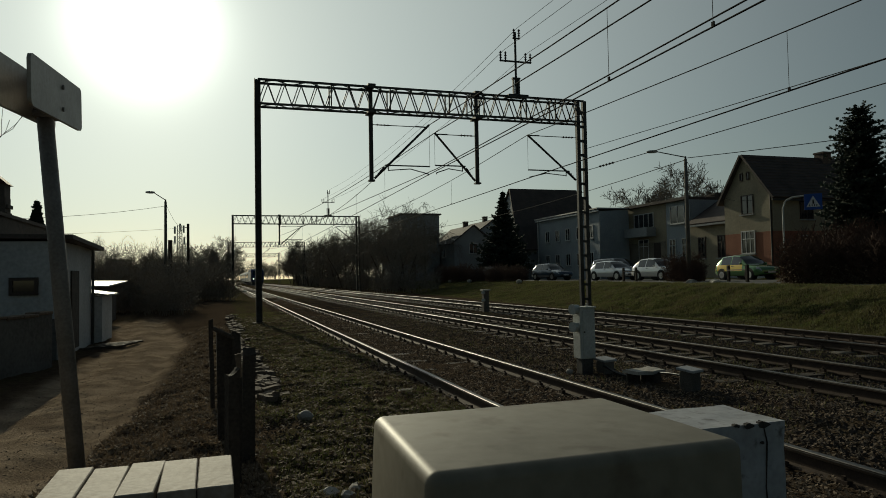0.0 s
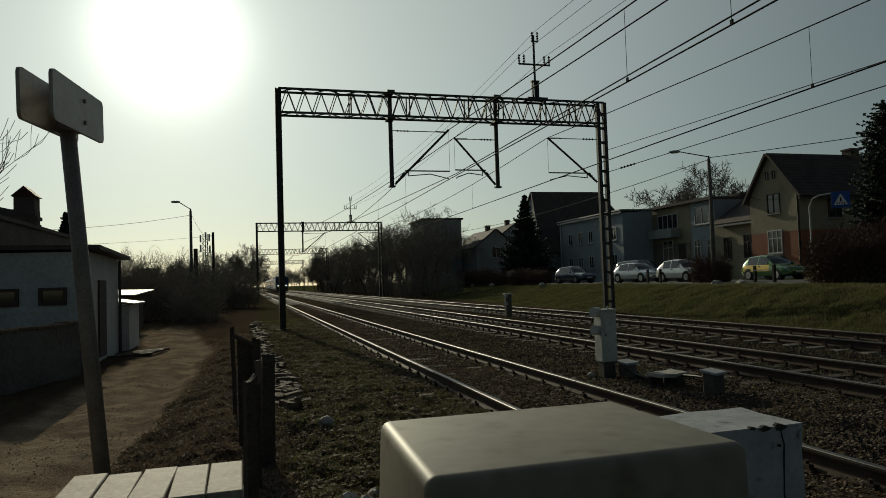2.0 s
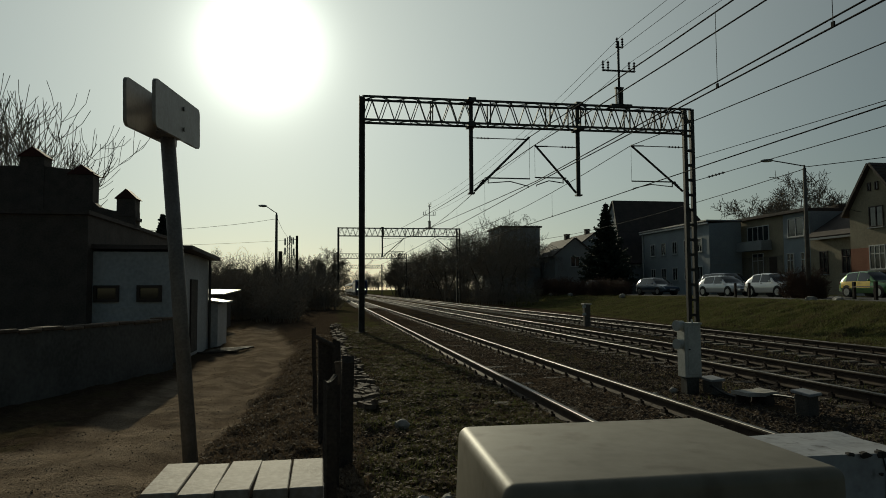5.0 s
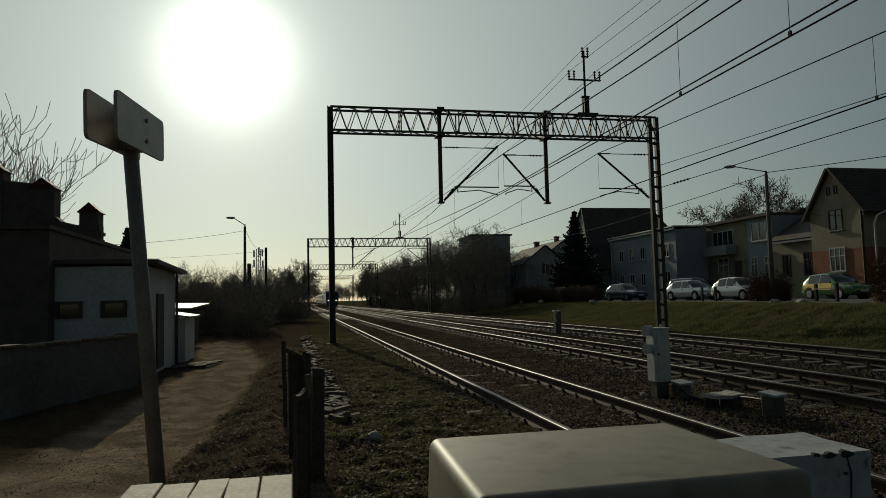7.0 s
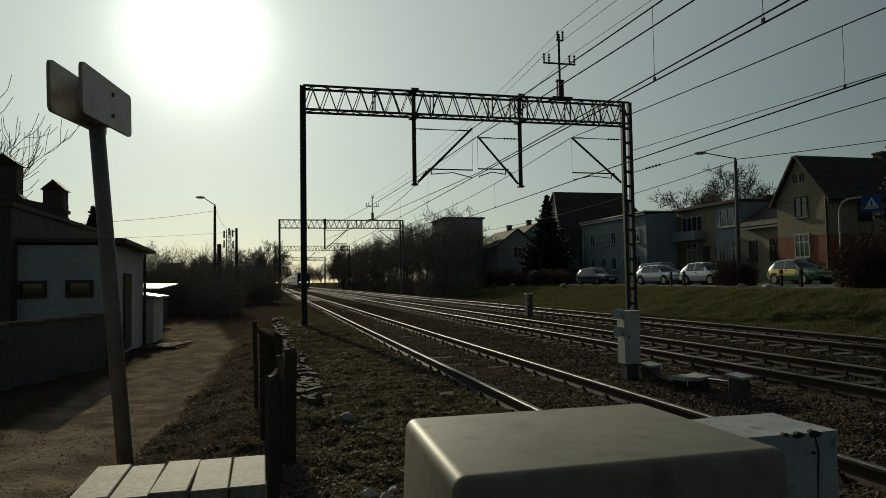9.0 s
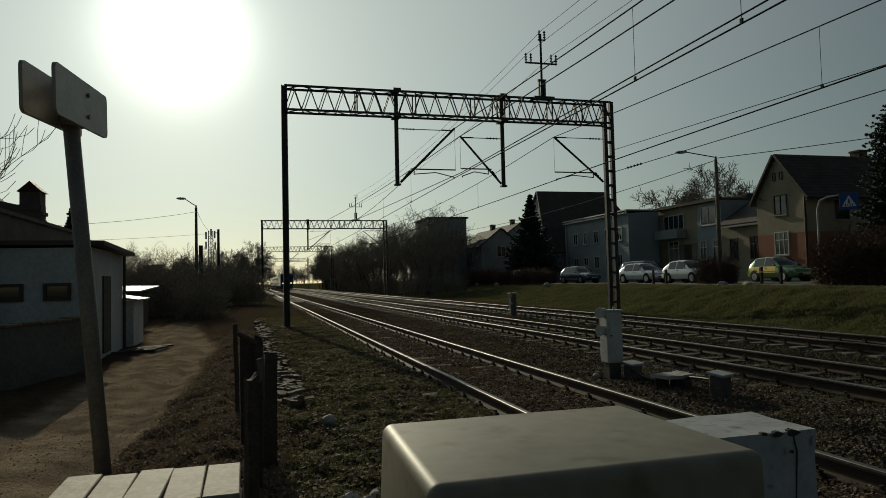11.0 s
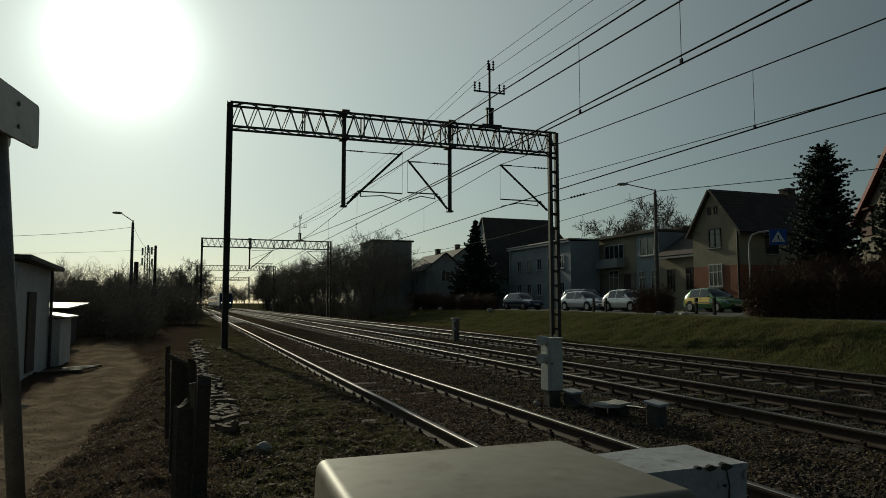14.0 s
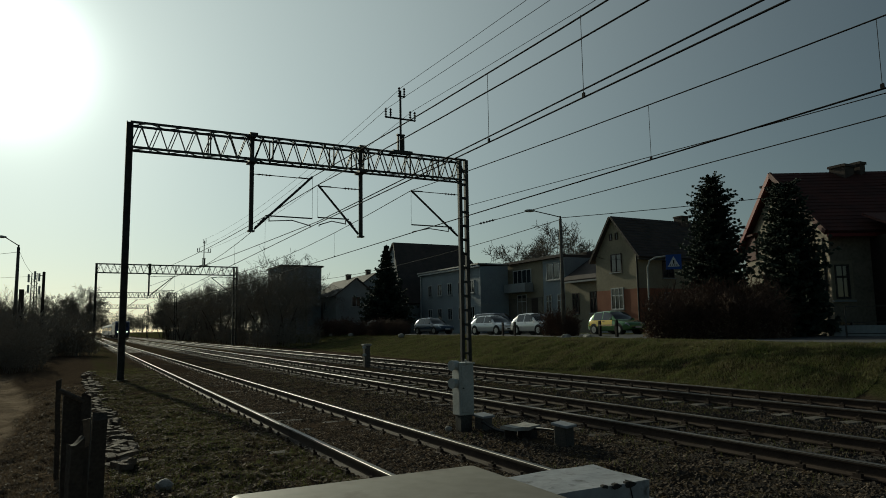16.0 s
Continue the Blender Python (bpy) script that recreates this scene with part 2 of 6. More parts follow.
def ground_material():
    """Soil, leaf litter and grass, by where the place has them."""
    m = bpy.data.materials.new("trackside_ground")
    m.use_nodes = True
    n, l = m.node_tree.nodes, m.node_tree.links
    b = n["Principled BSDF"]
    b.inputs["Roughness"].default_value = 0.95
    b.inputs["Specular IOR Level"].default_value = 0.0
    tc = n.new("ShaderNodeTexCoord")
    sp = n.new("ShaderNodeSeparateXYZ"); l.new(tc.outputs["Object"], sp.inputs[0])

    def nz(scale, detail=6):
        a = n.new("ShaderNodeTexNoise"); a.inputs["Scale"].default_value = scale; a.inputs["Detail"].default_value = detail
        l.new(tc.outputs["Object"], a.inputs["Vector"]); return a.outputs["Fac"]

    def ramp(src, p0, p1, c0, c1):
        r = n.new("ShaderNodeValToRGB")
        r.color_ramp.elements[0].position, r.color_ramp.elements[0].color = p0, (*c0, 1)
        r.color_ramp.elements[1].position, r.color_ramp.elements[1].color = p1, (*c1, 1)
        l.new(src, r.inputs[0]); return r.outputs[0]

    def mixc(f, a, c):
        x = n.new("ShaderNodeMix"); x.data_type = "RGBA"
        l.new(f, x.inputs[0]); l.new(a, x.inputs[6]); l.new(c, x.inputs[7]); return x.outputs[2]

    at = n.new("ShaderNodeAttribute"); at.attribute_name = "cover"
    cs = n.new("ShaderNodeSeparateColor"); l.new(at.outputs["Color"], cs.inputs[0])
    soil = ramp(nz(9), 0.35, 0.68, (0.03, 0.024, 0.018), (0.085, 0.066, 0.048))
    fine = ramp(nz(70, 3), 0.35, 0.7, (0.045, 0.033, 0.024), (0.15, 0.108, 0.075))
    h = n.new("ShaderNodeValue"); h.outputs[0].default_value = 0.5
    base = mixc(h.outputs[0], soil, fine)
    grass = ramp(nz(30, 4), 0.35, 0.68, (0.04, 0.043, 0.017), (0.11, 0.112, 0.045))
    road = ramp(nz(1.7, 8), 0.4, 0.6, (0.13, 0.098, 0.07), (0.36, 0.285, 0.205))
    road2 = ramp(nz(45, 3), 0.3, 0.7, (0.14, 0.105, 0.075), (0.38, 0.30, 0.22))
    roadc = mixc(h.outputs[0], road, road2)
    gm = n.new("ShaderNodeMath"); gm.operation = "MULTIPLY_ADD"; gm.use_clamp = True
    gsub = n.new("ShaderNodeMath"); gsub.operation = "SUBTRACT"; l.new(nz(1.6, 5), gsub.inputs[0]); gsub.inputs[1].default_value = 0.5
    l.new(gsub.outputs[0], gm.inputs[0]); gm.inputs[1].default_value = 5.0; l.new(cs.outputs["Green"], gm.inputs[2])
    gmm = n.new("ShaderNodeMath"); gmm.operation = "MULTIPLY"; l.new(gm.outputs[0], gmm.inputs[0]); l.new(cs.outputs["Green"], gmm.inputs[1])
    c1 = mixc(gmm.outputs[0], base, grass)
    rs = n.new("ShaderNodeMath"); rs.operation = "MULTIPLY_ADD"; rs.use_clamp = True
    rsub = n.new("ShaderNodeMath"); rsub.operation = "SUBTRACT"; l.new(nz(3.5, 6), rsub.inputs[0]); rsub.inputs[1].default_value = 0.5
    l.new(rsub.outputs[0], rs.inputs[0]); rs.inputs[1].default_value = 0.9; l.new(cs.outputs["Red"], rs.inputs[2])
    rr = n.new("ShaderNodeMath"); rr.operation = "MULTIPLY"; l.new(rs.outputs[0], rr.inputs[0]); l.new(cs.outputs["Red"], rr.inputs[1])
    c2 = mixc(rr.outputs[0], c1, roadc)
    l.new(c2, b.inputs["Base Color"])
    bp = n.new("ShaderNodeBump"); bp.inputs["Strength"].default_value = 0.8; bp.inputs["Distance"].default_value = 0.05
    ad = n.new("ShaderNodeMath"); ad.operation = "ADD"; l.new(nz(55, 4), ad.inputs[0]); l.new(nz(9), ad.inputs[1])
    l.new(ad.outputs[0], bp.inputs["Height"]); l.new(bp.outputs[0], b.inputs["Normal"])
    return m


M["ground"] = ground_material()


# ---- mesh helpers ----
def add_box(bm, c, s, rz=0.0, m=None):
    """A box of size s centred on c."""
    t = Matrix.Translation(c) @ Matrix.Rotation(rz, 4, "Z") @ Matrix.Diagonal((*s, 1))
    if m is not None:
        t = m @ t
    return bmesh.ops.create_cube(bm, size=1.0, matrix=t)["verts"]


def add_rod(bm, a, b, r, seg=6, r2=None):
    """A round bar from a to b."""
    a, b = Vector(a), Vector(b)
    d = b - a
    if d.length < 1e-6:
        return
    q = d.to_track_quat("Z", "Y").to_matrix().to_4x4()
    bmesh.ops.create_cone(bm, cap_ends=True, segments=seg, radius1=r, radius2=r if r2 is None else r2, depth=d.length, matrix=Matrix.Translation((a + b) / 2) @ q)


def add_bar(bm, a, b, w, h):
    """A square bar from a to b."""
    a, b = Vector(a), Vector(b)
    d = b - a
    q = d.to_track_quat("Z", "Y").to_matrix().to_4x4()
    bmesh.ops.create_cube(bm, size=1.0, matrix=Matrix.Translation((a + b) / 2) @ q @ Matrix.Diagonal((w, h, d.length, 1)))


def add_prism(bm, pts, depth_vec):
    """A closed outline swept along depth_vec."""
    v0 = [bm.verts.new(p) for p in pts]
    v1 = [bm.verts.new(Vector(p) + Vector(depth_vec)) for p in pts]
    k = len(pts)
    bm.faces.new(v0)
    bm.faces.new(v1[::-1])
    for i in range(k):
        bm.faces.new((v0[i], v1[i], v1[(i + 1) % k], v0[(i + 1) % k]))


def bevel(bm, w, seg=2):
    bmesh.ops.bevel(bm, geom=[e for e in bm.edges], offset=w, segments=seg, affect="EDGES", profile=0.5, clamp_overlap=True)


def mesh_of(name, bm, mat, smooth=False):
    bmesh.ops.recalc_face_normals(bm, faces=bm.faces)
    me = bpy.data.meshes.new(name)
    bm.to_mesh(me)
    bm.free()
    me.materials.append(M[mat] if isinstance(mat, str) else mat)
    if smooth:
        for p in me.polygons:
            p.use_smooth = True
    return me


def part(name, bm, mat, parent, label="", smooth=False):
    ob = new(name, mesh_of(name, bm, mat, smooth))
    ob.parent = parent
    if label:
        ob["label"] = label
    return ob


def thing(name, label, category, at=(0, 0, 0), rz=0.0, group="", kind=""):
    ob = new(name)
    ob.empty_display_size = 0.2
    ob.matrix_basis = Matrix.Translation(at) @ Matrix.Rotation(rz, 4, "Z")
    return tagged(ob, label, category, group, kind)


def solid(name, bm, mat, label, category, kind="", group="", smooth=False):
    return tagged(new(name, mesh_of(name, bm, mat, smooth)), label, category, group, kind)


def lerp(a, b, f):
    return a + (b - a) * f


def step(a, b, v):
    f = min(1.0, max(0.0, (v - a) / (b - a)))
    return f * f * (3 - 2 * f)


# ---- ground ----
TRACKS = (3.63, 8.09, 12.24)
RAIL_TOP = 0.17


def bank_foot(y):
    return 14.35 + 0.055 * min(60.0, max(0.0, y - 12))


def bank_crest(y):
    return bank_foot(y) + 2.6 + 0.13 * min(26.0, max(0.0, y - 13))


def lane_mid(y):
    """The middle of the dirt lane."""
    if y < 9:
        return lerp(-2.9, -2.0, max(0.0, y - 2) / 7)
    if y < 20:
        return lerp(-2.0, -1.75, (y - 9) / 11)
    return lerp(-1.75, -3.2, min(1.0, (y - 20) / 10))


def ground_z(x, y):
    z = 0.0
    if x > 13.5:
        z = 1.0 * step(bank_foot(y), bank_crest(y), x)
    z += 0.10 * (noise.noise((x * 0.35, y * 0.35, 0)) * step(13.5, 16, x))
    z -= 0.10 * step(-0.2, -1.0, x) * step(40, 30, y)
    near = noise.noise((x * 1.3, y * 1.3, 3.0)) * 0.045 + noise.noise((x * 4.2, y * 4.2, 7.0)) * 0.03
    flat = 1.0
    for s in TRACKS:
        flat = min(flat, step(1.2, 1.7, abs(x - s)) * 0.8 + 0.2)
    z += near * flat
    if -1.5 < x < 2.9 and y < 30:
        z += 0.05 * (noise.noise((x * 2.6, y * 2.6, 21.0)) + 0.55 * noise.noise((x * 6.5, y * 6.5, 23.0))) * step(-1.5, -0.9, x) * step(2.9, 2.5, x)
    if x > 14 and y < 90:
        z += 0.12 * noise.noise((x * 1.1, y * 1.1, 31.0)) * step(bank_foot(y), bank_foot(y) + 1.0, x) * step(bank_crest(y) + 1.8, bank_crest(y) + 0.6, x)
    if x < -0.4 and y < 40:
        u = x - lane_mid(y)
        z += (0.06 * math.exp(-((u) / 0.3) ** 2) - 0.06 * math.exp(-((abs(u) - 0.62) / 0.18) ** 2) + 0.04 * math.exp(-((abs(u) - 1.1) / 0.2) ** 2)) * (0.6 + 0.6 * noise.noise((x * 0.8, y * 0.8, 2.0)))
        z += 0.03 * noise.noise((x * 3.2 + 0.5 * y, y * 0.6, 4.0)) + 0.02 * noise.noise((x * 6.0, y * 3.0, 14.0))
    if -1.3 < x < 0.4:
        z += 0.10 * math.exp(-((x + 0.35) / 0.45) ** 2) * step(30, 20, y)
    if 2.3 < x < 4.9:
        z += 0.02 + 0.022 * noise.noise((x * 2.2, y * 2.2, 11.0))
    z -= 0.02
    return z


def build_ground():
    xs = sorted(set([-1500, -400, -120, -60, -35, -22] + [-14 + 0.8 * i for i in range(11)] + [-6 + 0.2 * i for i in range(8)] + [-4.5 + 0.1 * i for i in range(26)] + [-2 + 0.09 * i for i in range(1, 56)] + [3 + 0.2 * i for i in range(86)] + [20.2 + 0.8 * i for i in range(30)] + [46, 52, 62, 80, 120, 300, 700, 1500]))
    ys = sorted(set([-1500, -300, -60, -20, -8] + [-4 + 0.5 * i for i in range(11)] + [1.5 + 0.2 * i for i in range(6)] + [2.6 + 0.1 * i for i in range(115)] + [14.2 + 0.2 * i for i in range(70)] + [28.2 + 0.9 * i for i in range(60)] + [84 + 8 * i for i in range(20)] + [260, 320, 420, 600, 900, 1500, 3000]))
    verts, cover = [], []
    for y in ys:
        for x in xs:
            verts.append((x, y, ground_z(x, y)))
            lane = step(1.25, 0.75, abs(x - lane_mid(y)) * (1 if y > 8 else 0.85)) * step(36, 30, y)
            if y < 8:
                lane = max(lane, step(-0.9, -1.5, x + 0.12 * (8 - y)) * step(-8, -5, x))
            g = 0.0
            if x > 14:
                g = step(bank_foot(y) - 0.2, bank_foot(y) + 0.9, x)
            if 0.35 < x < 2.7:
                g = max(g, 0.62 * step(0.3, 0.8, x) * step(2.7, 2.0, x))
            if 4.6 < x < 6.9 or 9.2 < x < 11.2:
                g = max(g, 0.22)
            if x < -3.2:
                g = max(g, 0.3)
            if x > 30 or y > 60:
                g = max(g, 0.35)
            cover.append((lane, g, 0.0, 1.0))
    w = len(xs)
    faces = [(j * w + i, j * w + i + 1, (j + 1) * w + i + 1, (j + 1) * w + i) for j in range(len(ys) - 1) for i in range(w - 1)]
    me = bpy.data.meshes.new("ground")
    me.from_pydata(verts, [], faces)
    at = me.color_attributes.new("cover", "FLOAT_COLOR", "POINT")
    at.data.foreach_set("color", [v for c in cover for v in c])
    me.materials.append(M["ground"])
    for p in me.polygons:
        p.use_smooth = True
    tagged(new("ground", me), "brown soil, dead leaves and winter grass beside the tracks", "ground", kind="structure")


build_ground()

# street on top of the bank
bm = bmesh.new()
row_a, row_b = [], []
for i in range(40):
    y = -60 + i * 6.5
    row_a.append(bm.verts.new((bank_crest(y) + 2.3, y, 1.03)))
    row_b.append(bm.verts.new((bank_crest(y) + 9.5, y, 1.03)))
for i in range(39):
    bm.faces.new((row_a[i], row_b[i], row_b[i + 1], row_a[i + 1]))
street = solid("road", bm, "asphalt", "grey asphalt street above the grass bank", "road", kind="structure")
sm = street.modifiers.new("thick", "SOLIDIFY"); sm.thickness = 0.08; sm.offset = -1

# ---- tracks ----
def rail_mesh(x, y0, y1):
    side, top = bmesh.new(), bmesh.new()
    prof = [(-0.07, 0.0), (0.07, 0.0), (0.07, 0.014), (0.012, 0.035), (0.012, 0.118), (0.034, 0.128), (0.036, 0.158), (-0.036, 0.158), (-0.034, 0.128), (-0.012, 0.118), (-0.012, 0.035), (-0.07, 0.014)]
    add_prism(side, [(x + a, y0, RAIL_TOP - 0.17 + 0.006 + b) for a, b in prof], (0, y1 - y0, 0))
    hp = [(-0.035, -0.022), (-0.034, -0.011), (-0.026, -0.003), (-0.012, 0.0), (0.012, 0.0), (0.026, -0.003), (0.034, -0.011), (0.035, -0.022)]
    add_prism(top, [(x + a * 1.04, y0, RAIL_TOP + b + 0.002) for a, b in hp], (0, y1 - y0, 0))
    return side, top


def build_tracks():
    sl = bmesh.new(); add_box(sl, (0, 0, -0.062), (2.55, 0.25, 0.14)); bevel(sl, 0.012, 1)
    wood = mesh_of("sleeper", sl, "sleeper")
    sl = bmesh.new(); add_box(sl, (0, 0, -0.062), (2.5, 0.25, 0.14)); bevel(sl, 0.02, 1)
    conc = mesh_of("sleeper", sl, "concrete_sleeper")
    pl = bmesh.new()
    for s in (-1, 1):
        add_box(pl, (s * 0.75, 0, 0.014), (0.34, 0.15, 0.022))
        for k in (-1, 1):
            add_box(pl, (s * 0.75 + k * 0.1, 0, 0.045), (0.05, 0.09, 0.05))
            add_rod(pl, (s * 0.75 + k * 0.1, 0, 0.06), (s * 0.75 + k * 0.1, 0, 0.1), 0.018, 6)
    clip = mesh_of("rail_fastening", pl, "rail_side")
    for k, cx in enumerate(TRACKS):
        tr = thing("railway_track", ("rusty siding track with bright rail heads on weathered wooden sleepers", "main line track with polished rails on dark wooden sleepers", "farther main line track on pale concrete sleepers below the grass bank")[k], "railway track", group="parallel railway tracks", kind="structure")
        for s in (-0.75, 0.75):
            side, top = rail_mesh(cx + s, -40, 420)
            r = part("rail", side, "rail_side", tr, "rusty rail with a bright worn head")
            part("rail_head", top, "rail_top", r)
        y, i = -6.0, 0
        rest = bmesh.new()
        while y < 150:
            yy = y + random.uniform(-0.03, 0.03)
            if 1.0 < y < 60:
                o = new("sleeper", conc if k == 2 else wood); o.parent = tr
                o.matrix_basis = Matrix.Translation((cx + random.uniform(-0.04, 0.04), yy, random.uniform(-0.012, 0.004) - (0.016, 0.01, 0.0)[k])) @ Matrix.Rotation(random.uniform(-0.015, 0.015), 4, "Z")
                c = new("rail_fastening", clip); c.parent = o
                c.matrix_basis = Matrix.Identity(4)
            else:
                add_box(rest, (cx, yy, -0.062), (2.5, 0.25, 0.14))
            y += 0.62
        o = part("far_sleepers", rest, "concrete_sleeper" if k == 2 else "sleeper", tr)
        o["kind"] = "stuff"


build_tracks()


# ---- overhead line ----
def insulator(name, a, b, parent, r=0.055, n=5):
    bm = bmesh.new()
    a, b = Vector(a), Vector(b)
    add_rod(bm, a, b, r * 0.45, 8)
    d = (b - a)
    for i in range(n):
        c = a + d * ((i + 0.5) / n)
        add_rod(bm, c - d.normalized() * 0.012, c + d.normalized() * 0.012, r, 10, r * 0.7)
    return part(name, bm, "insulator", parent, "brown porcelain insulator")


def lattice_beam(bm, x0, x1, y, z0, z1, depth, bays):
    """Four chords with zigzag bracing on all faces."""
    for yy in (y - depth / 2, y + depth / 2):
        for zz in (z0, z1):
            add_bar(bm, (x0, yy, zz), (x1, yy, zz), 0.075, 0.075)
        for i in range(bays):
            xa, xb = lerp(x0, x1, i / bays), lerp(x0, x1, (i + 1) / bays)
            xm = (xa + xb) / 2
            ph = 0.0 if yy < y else 0.35
            add_bar(bm, (xa + ph * 0.3, yy, z0), (xm + ph * 0.3, yy, z1), 0.035, 0.035)
            add_bar(bm, (xm + ph * 0.3, yy, z1), (min(xb + ph * 0.3, x1), yy, z0), 0.035, 0.035)
    for zz in (z0, z1):
        for i in range(bays):
            xa, xb = lerp(x0, x1, i / bays), lerp(x0, x1, (i + 1) / bays)
            s = depth / 2 if i % 2 else -depth / 2
            add_bar(bm, (xa, y - s, zz), (xb, y + s, zz), 0.03, 0.03)
    for f in (0.2, 0.37, 0.55, 0.62, 0.66, 0.8, 0.9):
        xx = lerp(x0, x1, f)
        for yy in (y - depth / 2, y + depth / 2):
            add_bar(bm, (xx, yy, z0), (xx, yy, z1), 0.05, 0.05)


def cantilever(parent, px, tip, y, z_low, z_tip, z_top, z_con, con_x):
    """Bracket arm from a support at px to the wire at tip."""
    s = 1 if tip > px else -1
    c = part("cantilever", _rod_mesh([((px + s * 0.12, y, z_low), (tip, y, z_tip), 0.045), ((tip - s * 0.05, y, z_top), (px + s * 0.05, y, z_top), 0.017), ((tip - s * 0.1, y, z_top), (tip - s * 0.55, y, z_top + 0.01), 0.028)]), "steel_dark", parent, "sloping dark steel bracket arm")
    insulator("insulator", (px + s * 0.2, y, z_top), (px + s * 0.75, y, z_top), c, 0.05, 4)
    insulator("insulator", (px + s * 0.15, y, z_low + 0.03), (px + s * 0.5, y, z_low + (z_tip - z_low) * 0.5 / abs(tip - px)), c, 0.06, 4)
    zr = z_con + 0.36
    f = (zr - z_low) / (z_tip - z_low)
    xr = lerp(px, tip, f)
    bm = bmesh.new()
    add_rod(bm, (xr - s * 0.04, y, zr), (tip, y, zr), 0.027, 6)
    add_rod(bm, (xr + s * 0.1, y, zr), (xr + s * 0.1, y, zr - 0.22), 0.022, 6)
    add_rod(bm, (xr + s * 0.1, y, zr - 0.2), (lerp(xr, tip, 0.55), y, zr - 0.12), 0.02, 6)
    add_rod(bm, (lerp(xr, tip, 0.55), y, zr - 0.12), (con_x, y, z_con + 0.06), 0.02, 6)
    add_rod(bm, (con_x, y, z_con + 0.06), (con_x, y, z_con), 0.02, 6)
    add_rod(bm, (tip, y, z_tip), (tip, y, zr), 0.006, 4)
    part("registration_arm", bm, "steel_dark", c)
    return c


def _rod_mesh(rods):
    bm = bmesh.new()
    for a, b, r in rods:
        add_rod(bm, a, b, r, 8)
    return bm


def i_post(bm, x, y, z0, z1, w=0.16, d=0.26):
    add_box(bm, (x - w / 2, y, (z0 + z1) / 2), (0.022, d, z1 - z0))
    add_box(bm, (x + w / 2, y, (z0 + z1) / 2), (0.022, d, z1 - z0))
    add_box(bm, (x, y, (z0 + z1) / 2), (w, 0.03, z1 - z0))


def gantry(y, xl, xr, ztop, detail, tubes, arms, label, mast_x):
    g = thing("catenary_gantry", label, "gantry", group="gantries over the tracks")
    zb = ztop - 1.02
    bm = bmesh.new(); lattice_beam(bm, xl, xr, y, zb + 0.05, ztop - 0.07, 0.55, 22)
    part("lattice_beam", bm, "steel_dark", g, "zigzag lattice beam of dark steel")
    bm = bmesh.new(); i_post(bm, xl, y, -0.1, ztop, 0.2, 0.3)
    lp = part("post", bm, "steel_dark", g)
    bm = bmesh.new(); add_box(bm, (xl, y, -0.1), (0.5, 0.5, 0.24)); bevel(bm, 0.03, 1)
    part("footing", bm, "concrete_sleeper", lp, "concrete footing")
    bm = bmesh.new()
    for dx in (-0.16, 0.16):
        add_box(bm, (xr + dx, y, ztop / 2 - 0.05), (0.16, 0.16, ztop + 0.1))
    k = 0.5
    while k < ztop:
        add_box(bm, (xr, y, k), (0.3, 0.12, 0.1)); k += 0.62
    part("post", bm, "steel_dark", g, "twin-leg post with batten plates")
    for tx in tubes:
        bm = bmesh.new()
        add_rod(bm, (tx, y, ztop + 0.06), (tx, y, 5.38), 0.085, 10)
        add_box(bm, (tx, y, 5.36), (0.24, 0.24, 0.06))
        add_box(bm, (tx, y, zb), (0.3, 0.66, 0.12)); add_box(bm, (tx, y, ztop), (0.3, 0.66, 0.1))
        part("drop_tube", bm, "steel_dark", g, "vertical steel drop tube")
    for a in arms:
        cantilever(g, a[0], a[1], y - 0.05, a[2], a[3], a[4], a[5], a[6])
    if mast_x:
        bm = bmesh.new()
        add_rod(bm, (mast_x, y, ztop), (mast_x, y, ztop + 2.75), 0.05, 8)
        add_box(bm, (mast_x - 0.12, y, ztop + 0.4), (0.06, 0.1, 0.8)); add_box(bm, (mast_x + 0.1, y, ztop + 0.4), (0.1, 0.12, 0.8))
        add_box(bm, (mast_x, y, ztop + 0.78), (0.36, 0.14, 0.06)); add_box(bm, (mast_x, y, ztop + 0.02), (0.9, 0.5, 0.06))
        add_bar(bm, (mast_x - 0.7, y, ztop + 1.5), (mast_x + 0.7, y, ztop + 1.5), 0.06, 0.06)
        add_bar(bm, (mast_x - 0.12, y, ztop + 2.5), (mast_x + 0.18, y, ztop + 2.5), 0.05, 0.05)
        mast = part("feeder_mast", bm, "steel_dark", g, "cross-shaped mast with pin insulators")
        for dx, dz in ((-0.68, 1.5), (-0.46, 1.5), (0.46, 1.5), (0.68, 1.5), (-0.05, 2.5), (0.18, 2.5)):
            insulator("insulator", (mast_x + dx, y, ztop + dz - 0.04), (mast_x + dx, y, ztop + dz + 0.4), mast, 0.065, 4)
    return g


Y1, Y2, Y3, Y4 = 26.0, 77.0, 131.0, 190.0
gantry(Y1, 1.27, 14.82, 9.06, True, (5.55, 9.97), ((5.55, 7.92, 5.45, 7.66, 7.56, 5.62, 7.86), (9.97, 8.14, 5.45, 7.36, 7.3, 5.68, 8.2), (14.6, 12.24, 5.6, 7.46, 7.44, 5.62, 12.3)), "tall dark steel portal gantry with lattice beam and hanging brackets", 11.8)
gantry(Y2, 1.07, 14.75, 8.65, False, (6.0,), ((6.0, 8.5, 5.4, 7.5, 7.4, 5.6, 8.3), (14.55, 12.2, 5.6, 7.4, 7.4, 5.6, 12.1)), "distant dark steel portal gantry over the main tracks", 11.4)
gantry(Y3, 1.0, 14.7, 8.6, False, (6.0,), ((6.0, 8.4, 5.4, 7.4, 7.4, 5.6, 8.2),), "far steel portal gantry fading into the haze", None)
